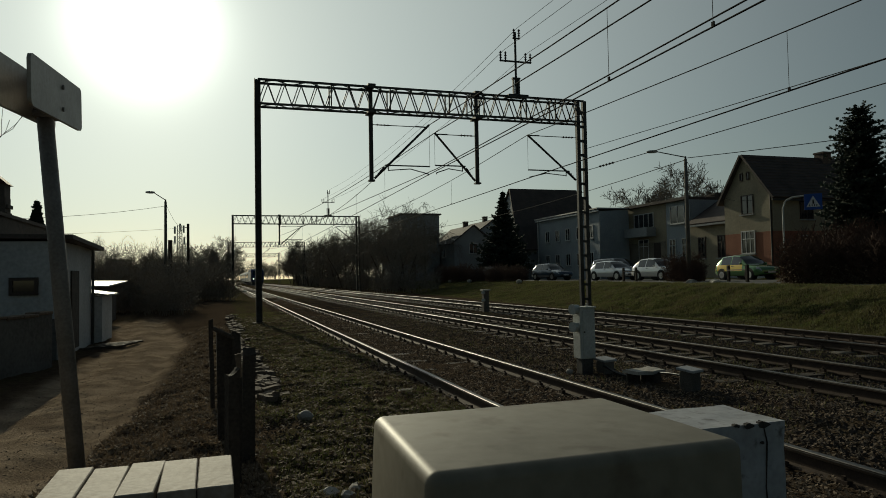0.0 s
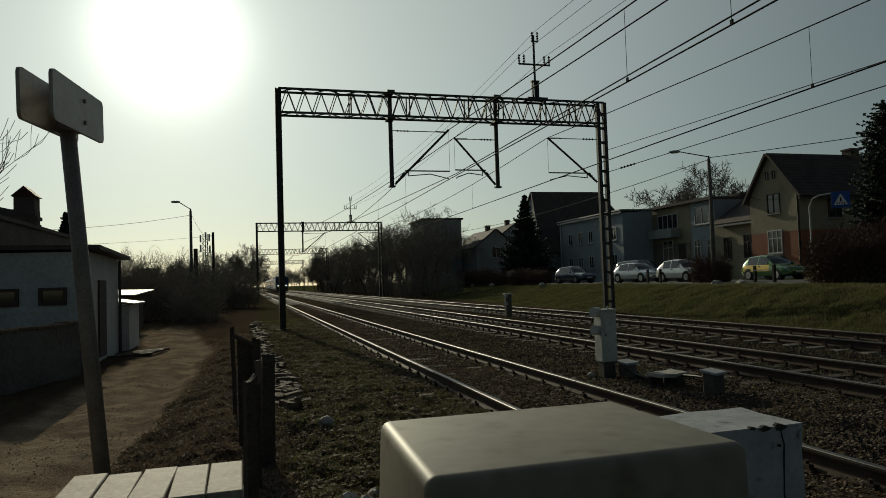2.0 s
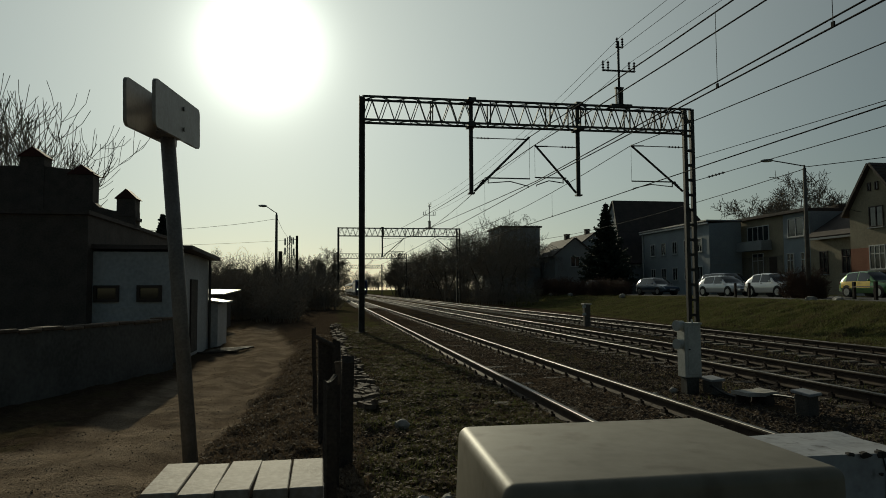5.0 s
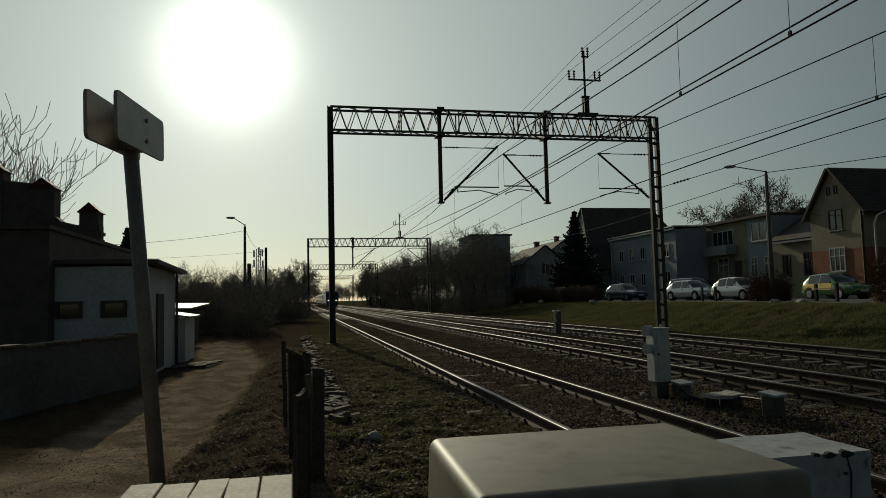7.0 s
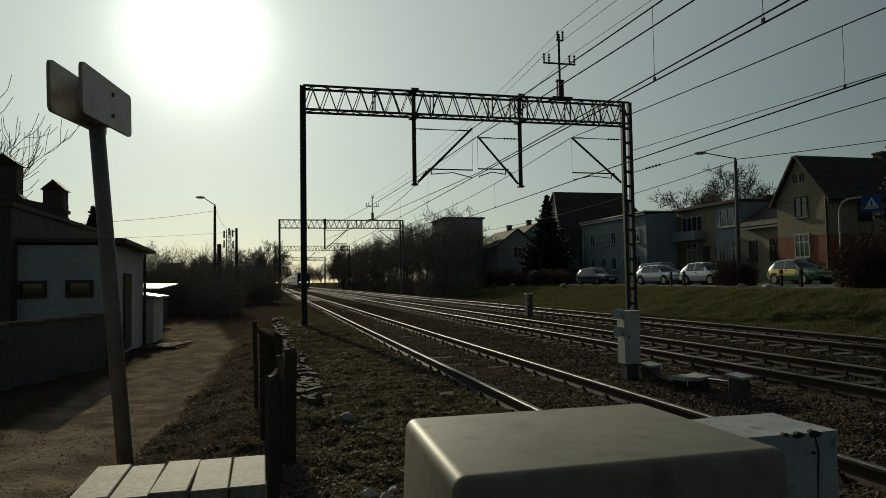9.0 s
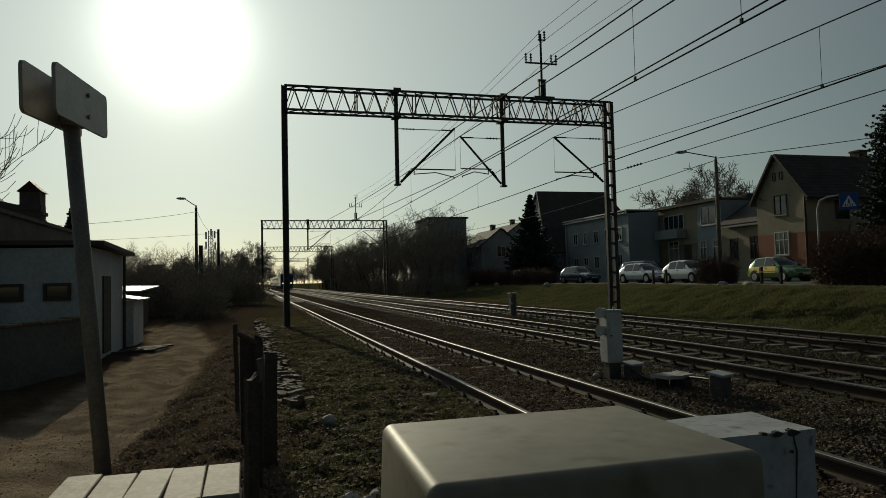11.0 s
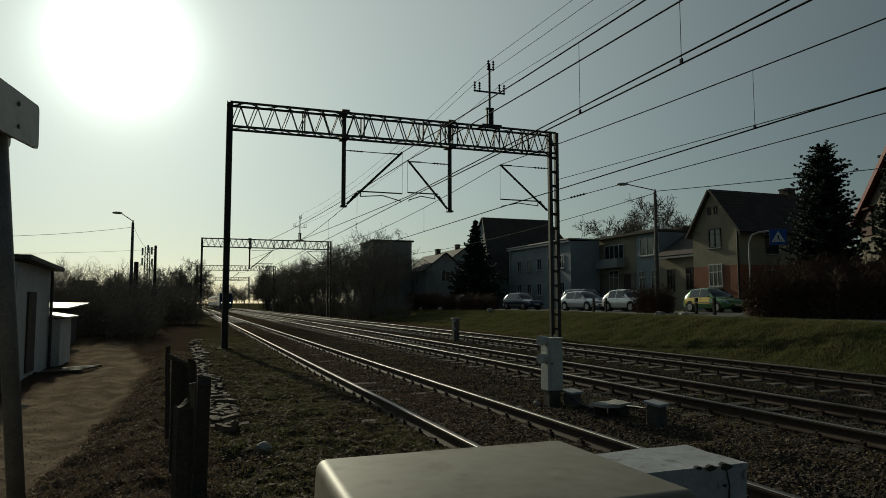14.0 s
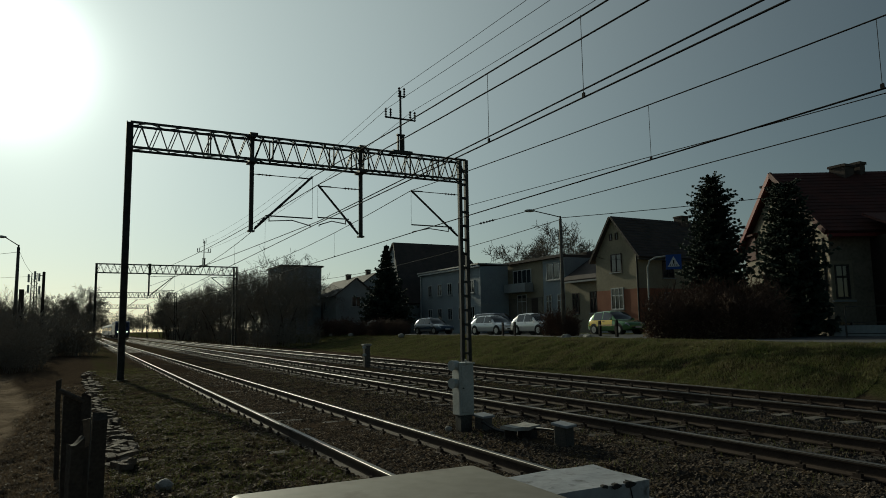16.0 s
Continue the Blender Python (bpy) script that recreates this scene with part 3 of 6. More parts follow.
gantry(Y4, 1.0, 14.7, 8.6, False, (), (), "far steel portal gantry fading into the haze", None)


def wire(name, pts, r, label, seg=10):
    """A hanging wire through pts, each span with its sag (x, y, z, sag)."""
    cu = bpy.data.curves.new(name, "CURVE")
    cu.dimensions = "3D"
    cu.bevel_depth, cu.bevel_resolution = r, 1
    sp = cu.splines.new("POLY")
    out = []
    for a, b in zip(pts, pts[1:]):
        for i in range(seg):
            f = i / seg
            out.append((lerp(a[0], b[0], f), lerp(a[1], b[1], f), lerp(a[2], b[2], f) - 4 * a[3] * f * (1 - f)))
    out.append(pts[-1][:3])
    sp.points.add(len(out) - 1)
    for p, o in zip(sp.points, out):
        p.co = (*o, 1)
    cu.materials.append(M["wire"])
    return tagged(new(name, cu), label, "overhead wire", "overhead wires")


Y0 = -28.0
contact_b = "copper contact wire hanging over the track"
wire("contact_wire", [(7.70, Y0, 5.78, 0.03), (7.86, Y1, 5.65, 0.03), (8.3, Y2, 5.6, 0.0), (8.1, Y3, 5.6, 0), (8.1, Y4, 5.6, 0)], 0.016, contact_b)
wire("contact_wire", [(8.05, Y0, 6.3, 0.03), (8.2, Y1, 5.9, 0.05), (6.1, Y2, 6.4, 0)], 0.016, "raised contact wire of the overlapping section")
cat_b = wire("catenary_wire", [(7.70, Y0, 7.55, 0.5), (7.92, Y1, 7.66, 0.9), (8.5, Y2, 7.5, 0.9), (8.4, Y3, 7.4, 0.9), (8.3, Y4, 7.4, 0)], 0.017, "sagging catenary wire that carries the contact wire")
wire("catenary_wire", [(8.3, Y0, 7.4, 0.42), (8.16, Y1, 7.36, 0.4), (5.9, Y2, 7.7, 0)], 0.017, "second catenary wire of the overlapping section")
for dx in (-0.02, 0.02):
    wire("contact_wire", [(12.1 + dx, Y0, 5.66, 0.02), (12.3 + dx, Y1, 5.65, 0.05), (12.1 + dx, Y2, 5.6, 0.0), (12.2, Y3, 5.6, 0), (12.2, Y4, 5.6, 0)], 0.012, contact_b)
cat_c = wire("catenary_wire", [(12.2, Y0, 7.3, 0.53), (12.26, Y1, 7.46, 0.8), (12.2, Y2, 7.4, 0.8), (12.2, Y3, 7.4, 0)], 0.015, "sagging catenary wire that carries the contact wire")
fa = wire("feeder_wire", [(15.1, Y0, 5.95, 0.05), (15.05, Y1, 6.05, 0.0)], 0.014, "feeder wire anchored to the gantry post")
wire("feeder_wire", [(15.1, Y0, 5.5, 0.05), (15.05, Y1, 7.0, 0.0)], 0.012, "feeder wire anchored to the gantry post")
insulator("strain_insulator", (15.05, Y1 - 1.0, 6.05), (15.05, Y1 - 2.2, 6.04), fa, 0.05, 5)
for dx, dz in ((-0.57, 1.92), (0.57, 1.92), (0.07, 2.92)):
    wire("feeder_wire", [(11.8 + dx, Y0, 9.06 + dz, 0.5), (11.8 + dx, Y1, 9.06 + dz, 0.8), (11.4 + dx, Y2, 8.65 + dz, 0)], 0.009, "thin feeder wire on the mast insulators")
for cat, spots in ((cat_b, ((7.81, 12.5, 5.67, 7.24), (7.8, 9.27, 5.67, 7.2), (7.78, 5.0, 5.68, 7.16), (7.95, 34.0, 5.62, 7.2), (8.0, 42.0, 5.6, 6.83), (8.1, 52.0, 5.6, 6.68))), (cat_c, ((12.22, 12.1, 5.64, 7.0), (12.18, 6.6, 5.64, 6.9), (12.24, 36.0, 5.6, 6.92), (12.2, 48.0, 5.6, 6.63)))):
    for x, y, za, zb in spots:
        bm = bmesh.new(); add_rod(bm, (x, y, za), (x, y, zb), 0.006, 5); add_box(bm, (x, y, za + 0.03), (0.03, 0.06, 0.09))
        part("dropper", bm, "wire", cat, "thin vertical dropper with a clamp")


# ---- boxes by the crossing ----
def cover_box(x0, x1, y0, y1, z1):
    b = thing("barrier_machine", "white rounded plastic cover of a level crossing barrier machine", "machine box", (0, 0, 0))
    bm = bmesh.new()
    add_box(bm, ((x0 + x1) / 2, (y0 + y1) / 2, (0.42 + z1) / 2), (x1 - x0, y1 - y0, z1 - 0.42))
    for v in bm.verts:
        if v.co.z > 0.8:
            v.co.x += 0.012 if v.co.x < (x0 + x1) / 2 else -0.015
            if v.co.x < (x0 + x1) / 2 and v.co.y > (y0 + y1) / 2:
                v.co.x += 0.025
    bmesh.ops.bevel(bm, geom=list(bm.edges), offset=0.032, segments=5, affect="EDGES", profile=0.5)
    part("cover", bm, "white_box", b, smooth=True)
    bm = bmesh.new(); add_box(bm, ((x0 + x1) / 2, (y0 + y1) / 2, 0.19), (x1 - x0 - 0.08, y1 - y0 - 0.08, 0.5)); bevel(bm, 0.01, 1)
    part("base", bm, "grey_paint", b, "grey steel base")


cover_box(0.425, 1.33, 1.545, 2.25, 1.15)


def pier(x0, x1, y0, y1, z1):
    b = thing("masonry_pier", "whitewashed masonry pier with flaking paint and cracks", "pier")
    bm = bmesh.new(); add_box(bm, ((x0 + x1) / 2, (y0 + y1) / 2, z1 / 2 - 0.06), (x1 - x0, y1 - y0, z1 + 0.1)); bmesh.ops.subdivide_edges(bm, edges=list(bm.edges), cuts=7, use_grid_fill=True)
    for v in bm.verts:
        v.co += Vector((noise.noise(v.co * 6), noise.noise(v.co * 6 + Vector((9, 0, 0))), noise.noise(v.co * 6 + Vector((0, 9, 0))))) * 0.008
    part("block", bm, "white_masonry", b)
    pts = [(x0 + 0.44, z1), (x0 + 0.465, z1 - 0.1), (x0 + 0.45, z1 - 0.3), (x0 + 0.47, z1 - 0.6)]
    bm = bmesh.new()
    add_prism(bm, [(px - 0.0006, y0 - 0.009, pz) for px, pz in pts] + [(px + 0.0008, y0 - 0.009, pz) for px, pz in pts[::-1]], (0, 0.03, 0))
    part("crack", bm, "mortar", b, "dark crack in the paint")
    rnd = random.Random(4)
    for px, pz, pw in ((x0 + 0.30, z1 - 0.012, 0.05), (x0 + 0.37, z1 - 0.02, 0.07), (x0 + 0.45, z1 - 0.02, 0.09), (x0 + 0.44, z1 - 0.10, 0.035), (x0 + 0.10, z1 - 0.2, 0.03), (x0 + 0.13, z1 - 0.3, 0.02), (x0 + 0.47, z1 - 0.42, 0.03)):
        ring = [(px + math.cos(k * 0.785) * pw * rnd.uniform(0.2, 0.45), pz + math.sin(k * 0.785) * pw * rnd.uniform(0.1, 0.3)) for k in range(8)]
        bm = bmesh.new(); add_prism(bm, [(a, y0 - 0.0065, min(c, z1 - 0.004)) for a, c in ring], (0, 0.02, 0))
        part("flaked_patch", bm, "mortar", b, "dark patch of bare masonry")


pier(1.93, 2.50, 2.63, 3.03, 0.9)


def brick_wall():
    w = thing("garden_wall", "low whitewashed brick wall end with five capping bricks", "wall")
    x0, x1, y0, y1, z1 = -0.52, 0.03, 2.24, 2.60, 0.98
    bm = bmesh.new(); add_box(bm, ((x0 + x1) / 2, (y0 + y1) / 2, z1 / 2 - 0.08), (x1 - x0 - 0.012, y1 - y0 - 0.012, z1 + 0.1))
    part("core", bm, "mortar", w)
    bw = (x1 - x0) / 5
    bb = bmesh.new(); add_box(bb, (0, 0, 0), (bw - 0.004, y1 - y0 + 0.01, 0.07)); bevel(bb, 0.003, 1)
    cap = mesh_of("brick", bb, "white_brick")
    for i in range(5):
        o = new("brick", cap); o.parent = w
        o.matrix_basis = Matrix.Translation((x0 + bw * (i + 0.5), (y0 + y1) / 2 + random.uniform(-0.008, 0.008), z1 - 0.035 + random.uniform(-0.003, 0.003))) @ Matrix.Rotation(random.uniform(-0.03, 0.03), 4, "Z")
    bb = bmesh.new(); add_box(bb, (0, 0, 0), (0.26, 0.12, 0.065)); bevel(bb, 0.005, 1)
    st = mesh_of("brick", bb, "white_brick")
    bb = bmesh.new(); add_box(bb, (0, 0, 0), (0.12, 0.26, 0.065)); bevel(bb, 0.005, 1)
    hd = mesh_of("brick", bb, "white_brick")
    for r in range(12):
        z = z1 - 0.112 - r * 0.076
        for i in range(2):
            o = new("brick", st); o.parent = w
            o.matrix_basis = Matrix.Translation((x0 + 0.135 + i * 0.272 + (0.004 if r % 2 else 0), y0 + 0.058, z))
            o = new("brick", hd); o.parent = w
            o.matrix_basis = Matrix.Translation((x1 - 0.06 if i else x0 + 0.06, y1 - 0.14, z))


brick_wall()


def sign_post():
    s = thing("road_sign", "two parallel grey sign boards on a leaning post beside the lane", "sign")
    bm = bmesh.new(); add_rod(bm, (-1.245, 6.97, -0.2), (-1.56, 7.0, 3.5), 0.07, 16)
    part("post", bm, "post_zinc", s, smooth=True)
    for dx in (0.07, -0.165):
        bm = bmesh.new()
        add_box(bm, (0, 0, 0), (0.03, 1.5, 0.42))
        bmesh.ops.bevel(bm, geom=[e for e in bm.edges if abs(e.verts[0].co.x - e.verts[1].co.x) > 0.01], offset=0.06, segments=5, affect="EDGES", profile=0.5)
        p = part("plate", bm, "sign_back", s, "dull grey board with rounded corners")
        p.matrix_basis = Matrix.Translation((-1.465 + dx, 6.84, 3.27)) @ Matrix.Rotation(radians(-3.6), 4, "Z") @ Matrix.Rotation(radians(4.0), 4, "X")
        for z in (-0.1, 0.1):
            bm = bmesh.new(); add_rod(bm, (-0.03, 0.1, z), (0.03, 0.1, z), 0.02, 8); part("bolt", bm, "post_zinc", p)
    for dz in (3.12, 3.42):
        bm = bmesh.new(); add_box(bm, (-1.53, 6.99, dz), (0.2, 0.18, 0.05)); part("clamp", bm, "post_zinc", s)


sign_post()


# ---- trackside furniture ----
def fence_boards():
    f = thing("old_fence", "short run of dark rotten fence boards and posts", "fence")
    for x, y, z1, w, d, lean, ang in ((0.035, 7.1, 1.08, 0.19, 0.06, 0.0, 0.1), (0.125, 7.0, 1.05, 0.075, 0.07, 0.0, -0.15), (0.055, 4.9, 1.0, 0.075, 0.075, 0.0, 0.4), (0.20, 6.3, 0.97, 0.11, 0.05, 0.02, 0.1), (-0.12, 8.6, 1.12, 0.05, 0.05, -0.02, 0.0), (0.10, 5.6, 0.8, 0.06, 0.1, 0.0, 0.1)):
        bm = bmesh.new()
        add_box(bm, (0, 0, z1 / 2 - 0.05), (w, d, z1 + 0.1), ang)
        bmesh.ops.subdivide_edges(bm, edges=list(bm.edges), cuts=3, use_grid_fill=True)
        for v in bm.verts:
            v.co.x += lean * v.co.z / z1 + noise.noise(v.co * 5 + Vector((x * 9, 0, 0))) * 0.012
            v.co.z += (noise.noise(Vector((v.co.x * 9 + x * 30, v.co.y * 9, 0))) * 0.08 if v.co.z > z1 * 0.8 else 0)
        p = part("board", bm, "old_wood", f)
        p.matrix_basis = Matrix.Translation((x, y, 0))
    bm = bmesh.new(); add_prism(bm, [(0.095, 6.25, 0.95), (0.15, 6.25, 0.96), (0.15, 6.25, 0.72), (0.14, 6.25, 0.55)], (0, 0.02, 0))
    part("splinter", bm, "pale_brick", f, "pale bare split wood")
    bm = bmesh.new(); add_rod(bm, (-0.09, 7.05, 1.13), (0.11, 6.98, 1.03), 0.022, 8)
    part("rail", bm, "old_wood", f, "fallen top rail")


fence_boards()


def kerb():
    k = thing("kerb", "crumbling courses of worn bricks along the old platform edge", "kerb", kind="structure")
    kinds = []
    for q in range(4):
        bb = bmesh.new(); add_box(bb, (0, 0, 0), (0.25, 0.125, 0.06)); bmesh.ops.subdivide_edges(bb, edges=list(bb.edges), cuts=1, use_grid_fill=True)
        for v in bb.verts:
            v.co += Vector((noise.noise(v.co * 11 + Vector((q * 7, 0, 0))), noise.noise(v.co * 11 + Vector((0, q * 7, 3))), noise.noise(v.co * 9 + Vector((q, 5, 0))) * 0.6)) * 0.028
        kinds.append(mesh_of("brick", bb, "pale_brick"))
    y = 9.3
    while y < 32:
        x = lerp(0.66, 0.41, min(1.0, (y - 9) / 8)) - 0.05 * step(17, 32, y) + 0.05 * noise.noise((y * 0.6, 3.0, 0.0))
        for c in (-1, 0, 1):
            if random.random() < (0.85, 0.95, 0.55)[c + 1] * step(8.0, 11.0, y + 1.2 * (1 - abs(c))):
                o = new("brick", random.choice(kinds)); o.parent = k
                px = x + c * 0.15 + random.uniform(-0.05, 0.05)
                o.matrix_basis = Matrix.Translation((px, y + random.uniform(-0.04, 0.04), ground_z(px, y) + 0.03 + 0.02 * (c == 0) + random.uniform(-0.02, 0.02))) @ Euler((random.uniform(-0.12, 0.12), random.uniform(-0.2, 0.2), random.uniform(-0.5, 0.5) + (0 if random.random() < 0.6 else 1.57))).to_matrix().to_4x4() @ Matrix.Diagonal((random.uniform(0.5, 0.85), random.uniform(0.6, 1.0), random.uniform(0.8, 1.4), 1))
        y += 0.10 + random.random() * 0.06 + 0.011 * (y - 9)


kerb()


def signal_cabinet():
    c = thing("signal_cabinet", "light grey trackside cabinet with two round lamps on a dark foot", "cabinet")
    x, y = 5.55, 9.85
    bm = bmesh.new(); add_box(bm, (x, y, 0.635), (0.27, 0.24, 0.81)); bevel(bm, 0.012, 2)
    body = part("body", bm, "grey_paint", c)
    bm = bmesh.new(); add_box(bm, (x + 0.01, y - 0.125, 0.64), (0.2, 0.012, 0.73)); bevel(bm, 0.004, 1)
    dr = part("door", bm, "grey_paint", c)
    bm = bmesh.new(); add_rod(bm, (x - 0.07, y - 0.13, 0.66), (x - 0.07, y - 0.15, 0.66), 0.012, 8)
    part("lock", bm, "steel_dark", dr)
    bm = bmesh.new(); add_box(bm, (x, y, 0.09), (0.2, 0.18, 0.34)); add_box(bm, (x - 0.1, y - 0.1, 0.06), (0.03, 0.03, 0.3))
    part("foot", bm, "steel_dark", c, "rusty dark foot")
    for z in (1.02, 0.74):
        bm = bmesh.new(); add_rod(bm, (x - 0.12, y - 0.02, z), (x - 0.24, y - 0.06, z), 0.075, 16); add_rod(bm, (x - 0.22, y - 0.055, z), (x - 0.245, y - 0.062, z), 0.083, 16)
        part("lamp", bm, "grey_paint", c, "round grey lamp housing", smooth=False)
    bm = bmesh.new(); add_rod(bm, (x + 0.03, y - 0.05, 1.03), (x + 0.03, y - 0.05, 1.11), 0.015, 8); add_box(bm, (x, y, 1.05), (0.3, 0.27, 0.025))
    part("cap", bm, "grey_paint", c)


signal_cabinet()


def stub(x, y, w, d, h, lid, label, rz=0.0):
    s = thing("junction_box", label, "junction box", (x, y, -0.05), rz, "cable boxes by the track")
    bm = bmesh.new(); add_box(bm, (0, 0, h / 2), (w, d, h)); bevel(bm, 0.012, 1)
    part("body", bm, "concrete_sleeper", s)
    bm = bmesh.new(); add_box(bm, (0, 0, h + 0.015), (w + 0.06, d + 0.06, 0.035), 0.05)
    for v in bm.verts:
        v.co.z += v.co.y * 0.12
    bevel(bm, 0.006, 1)
    part("lid", bm, lid, s, "pale worn lid")


stub(5.86, 9.75, 0.22, 0.2, 0.24, "white_masonry", "squat concrete cable box with a pale lid", 0.2)
stub(6.02, 7.86, 0.2, 0.2, 0.3, "white_masonry", "squat concrete cable box with a pale lid", 0.3)


def point_machine():
    p = thing("ground_frame", "broken concrete slab lying on dark blocks beside cables", "slab")
    bm = bmesh.new(); add_box(bm, (5.9, 8.75, 0.14), (0.54, 0.36, 0.045), 0.15); bmesh.ops.subdivide_edges(bm, edges=list(bm.edges), cuts=3, use_grid_fill=True)
    for v in bm.verts:
        v.co += Vector((noise.noise(v.co * 4), noise.noise(v.co * 4 + Vector((5, 5, 5))), noise.noise(v.co * 7) * 0.3)) * 0.06
    part("slab", bm, "stone", p, "pale cracked slab")
    for dx, dy in ((-0.15, 0.1), (0.12, -0.1), (0.18, 0.12)):
        bm = bmesh.new(); add_box(bm, (5.9 + dx * 0.8, 8.75 + dy, 0.02), (0.18, 0.16, 0.2), dx * 3); bevel(bm, 0.02, 1)
        part("block", bm, "old_wood", p, "dark block")
    for k in range(3):
        cu = bpy.data.curves.new("cable", "CURVE"); cu.dimensions = "3D"; cu.bevel_depth = 0.014
        sp = cu.splines.new("NURBS"); pts = [(5.75, 9.55, 0.12), (5.8 + 0.05 * k, 9.3, 0.0), (5.95, 9.0 - 0.1 * k, 0.02), (6.1, 8.7, 0.1), (6.0, 8.3, 0.16), (5.95, 7.95, 0.18)]
        sp.points.add(len(pts) - 1)
        for q, c in zip(sp.points, pts):
            q.co = (c[0], c[1] + 0.04 * k, c[2], 1)
        sp.use_endpoint_u = True
        cu.materials.append(M["black"])
        o = new("cable", cu); o.parent = p; o["label"] = "black cable"


point_machine()

# concrete signal stub between the main tracks
tp = thing("track_post", "stout pale concrete post with two lamps between the tracks", "post")
bm = bmesh.new(); add_box(bm, (11.0, 28.0, 0.42), (0.26, 0.26, 0.98)); bevel(bm, 0.02, 1); part("post", bm, "concrete_sleeper", tp)
bm = bmesh.new(); add_box(bm, (11.0, 28.0, 0.93), (0.36, 0.32, 0.07)); bevel(bm, 0.01, 1); part("cap", bm, "stone", tp)
for z in (0.83, 0.5):
    bm = bmesh.new(); add_rod(bm, (10.9, 27.9, z), (10.8, 27.85, z), 0.07, 12); part("lamp", bm, "grey_paint", tp)


def boulder(x, y, z, r, label, mat="stone"):
    bm = bmesh.new()
    bmesh.ops.create_icosphere(bm, subdivisions=2, radius=r, matrix=Matrix.Translation((x, y, z)) @ Matrix.Diagonal((1, 1, 0.75, 1)))
    for v in bm.verts:
        v.co += (v.co - Vector((x, y, z))) * noise.noise(v.co * (1.6 / r)) * 0.35
    solid("stone", bm, mat, label, "stone", group="loose pale stones")


boulder(0.89, 8.0, 0.03, 0.085, "pale rounded stone lying in the grass")
for x, y, z, r in ((0.62, 5.05, 0.0, 0.07), (0.74, 5.15, 0.0, 0.08), (0.86, 5.08, 0.0, 0.06), (0.95, 5.2, 0.0, 0.07), (0.5, 4.95, 0.0, 0.06), (0.22, 6.5, 0.02, 0.05), (5.3, 9.9, 0.02, 0.06), (4.9, 9.7, 0.0, 0.05)):
    boulder(x, y, z, r, "small pale stone on the soil")
for x, y in ((20.9, 25.2), (21.2, 27.2), (22.0, 60.0), (22.2, 66.0), (21.2, 47.0)):
    boulder(x, y, 1.05, 0.24, "large pale boulder on the crest of the bank")


# ---- left side ----
def window(parent, c, w, h, axis, cols=2, transom=0.0, frame="frame_white", sill=True):
    """A glazed window on a wall plane; axis: the way it faces, 'x' (-x) or 'y' (-y)."""
    def bx(bm, u, v, n, su, sv, sn):
        if axis == "x":
            add_box(bm, (c[0] - n, c[1] + u, c[2] + v), (sn, su, sv))
        else:
            add_box(bm, (c[0] + u, c[1] - n, c[2] + v), (su, sn, sv))
    t = 0.07
    bm = bmesh.new()
    rings = []
    for n in (0.07, -0.03):
        for k in (t / 2, -t / 2):
            rings.append([bm.verts.new((c[0] - n, c[1] + u, c[2] + v) if axis == "x" else (c[0] + u, c[1] - n, c[2] + v)) for u, v in ((-w / 2 - k, -h / 2 - k), (w / 2 + k, -h / 2 - k), (w / 2 + k, h / 2 + k), (-w / 2 - k, h / 2 + k))])
    fo, fi, bo, bi = rings
    for i in range(4):
        j = (i + 1) % 4
        for q in ((fo[i], fo[j], fi[j], fi[i]), (bo[i], bo[j], bi[j], bi[i]), (fo[i], fo[j], bo[j], bo[i]), (fi[i], fi[j], bi[j], bi[i])):
            bm.faces.new(q)
    win = part("window", bm, frame, parent, "window with a %s frame" % ("white" if frame == "frame_white" else "dark"))
    for i in range(1, cols):
        bm = bmesh.new(); bx(bm, -w / 2 + w * i / cols, 0, 0.02, 0.06, h - t, 0.09); part("glazing_bar", bm, frame, win)
    if transom:
        bm = bmesh.new(); bx(bm, 0, h * transom, 0.02, w - t, 0.06, 0.085); part("glazing_bar", bm, frame, win)
    for i in range(cols):
        bm = bmesh.new(); bx(bm, -w / 2 + w * (i + 0.5) / cols, 0, 0.012, w / cols - 0.05, h - t, 0.02)
        part("pane", bm, "pane", win)
    if sill:
        bm = bmesh.new(); bx(bm, 0, -h / 2 - 0.08, 0.06, w + 0.25, 0.07, 0.2)
        part("sill", bm, "plaster_grey", win)
    return win


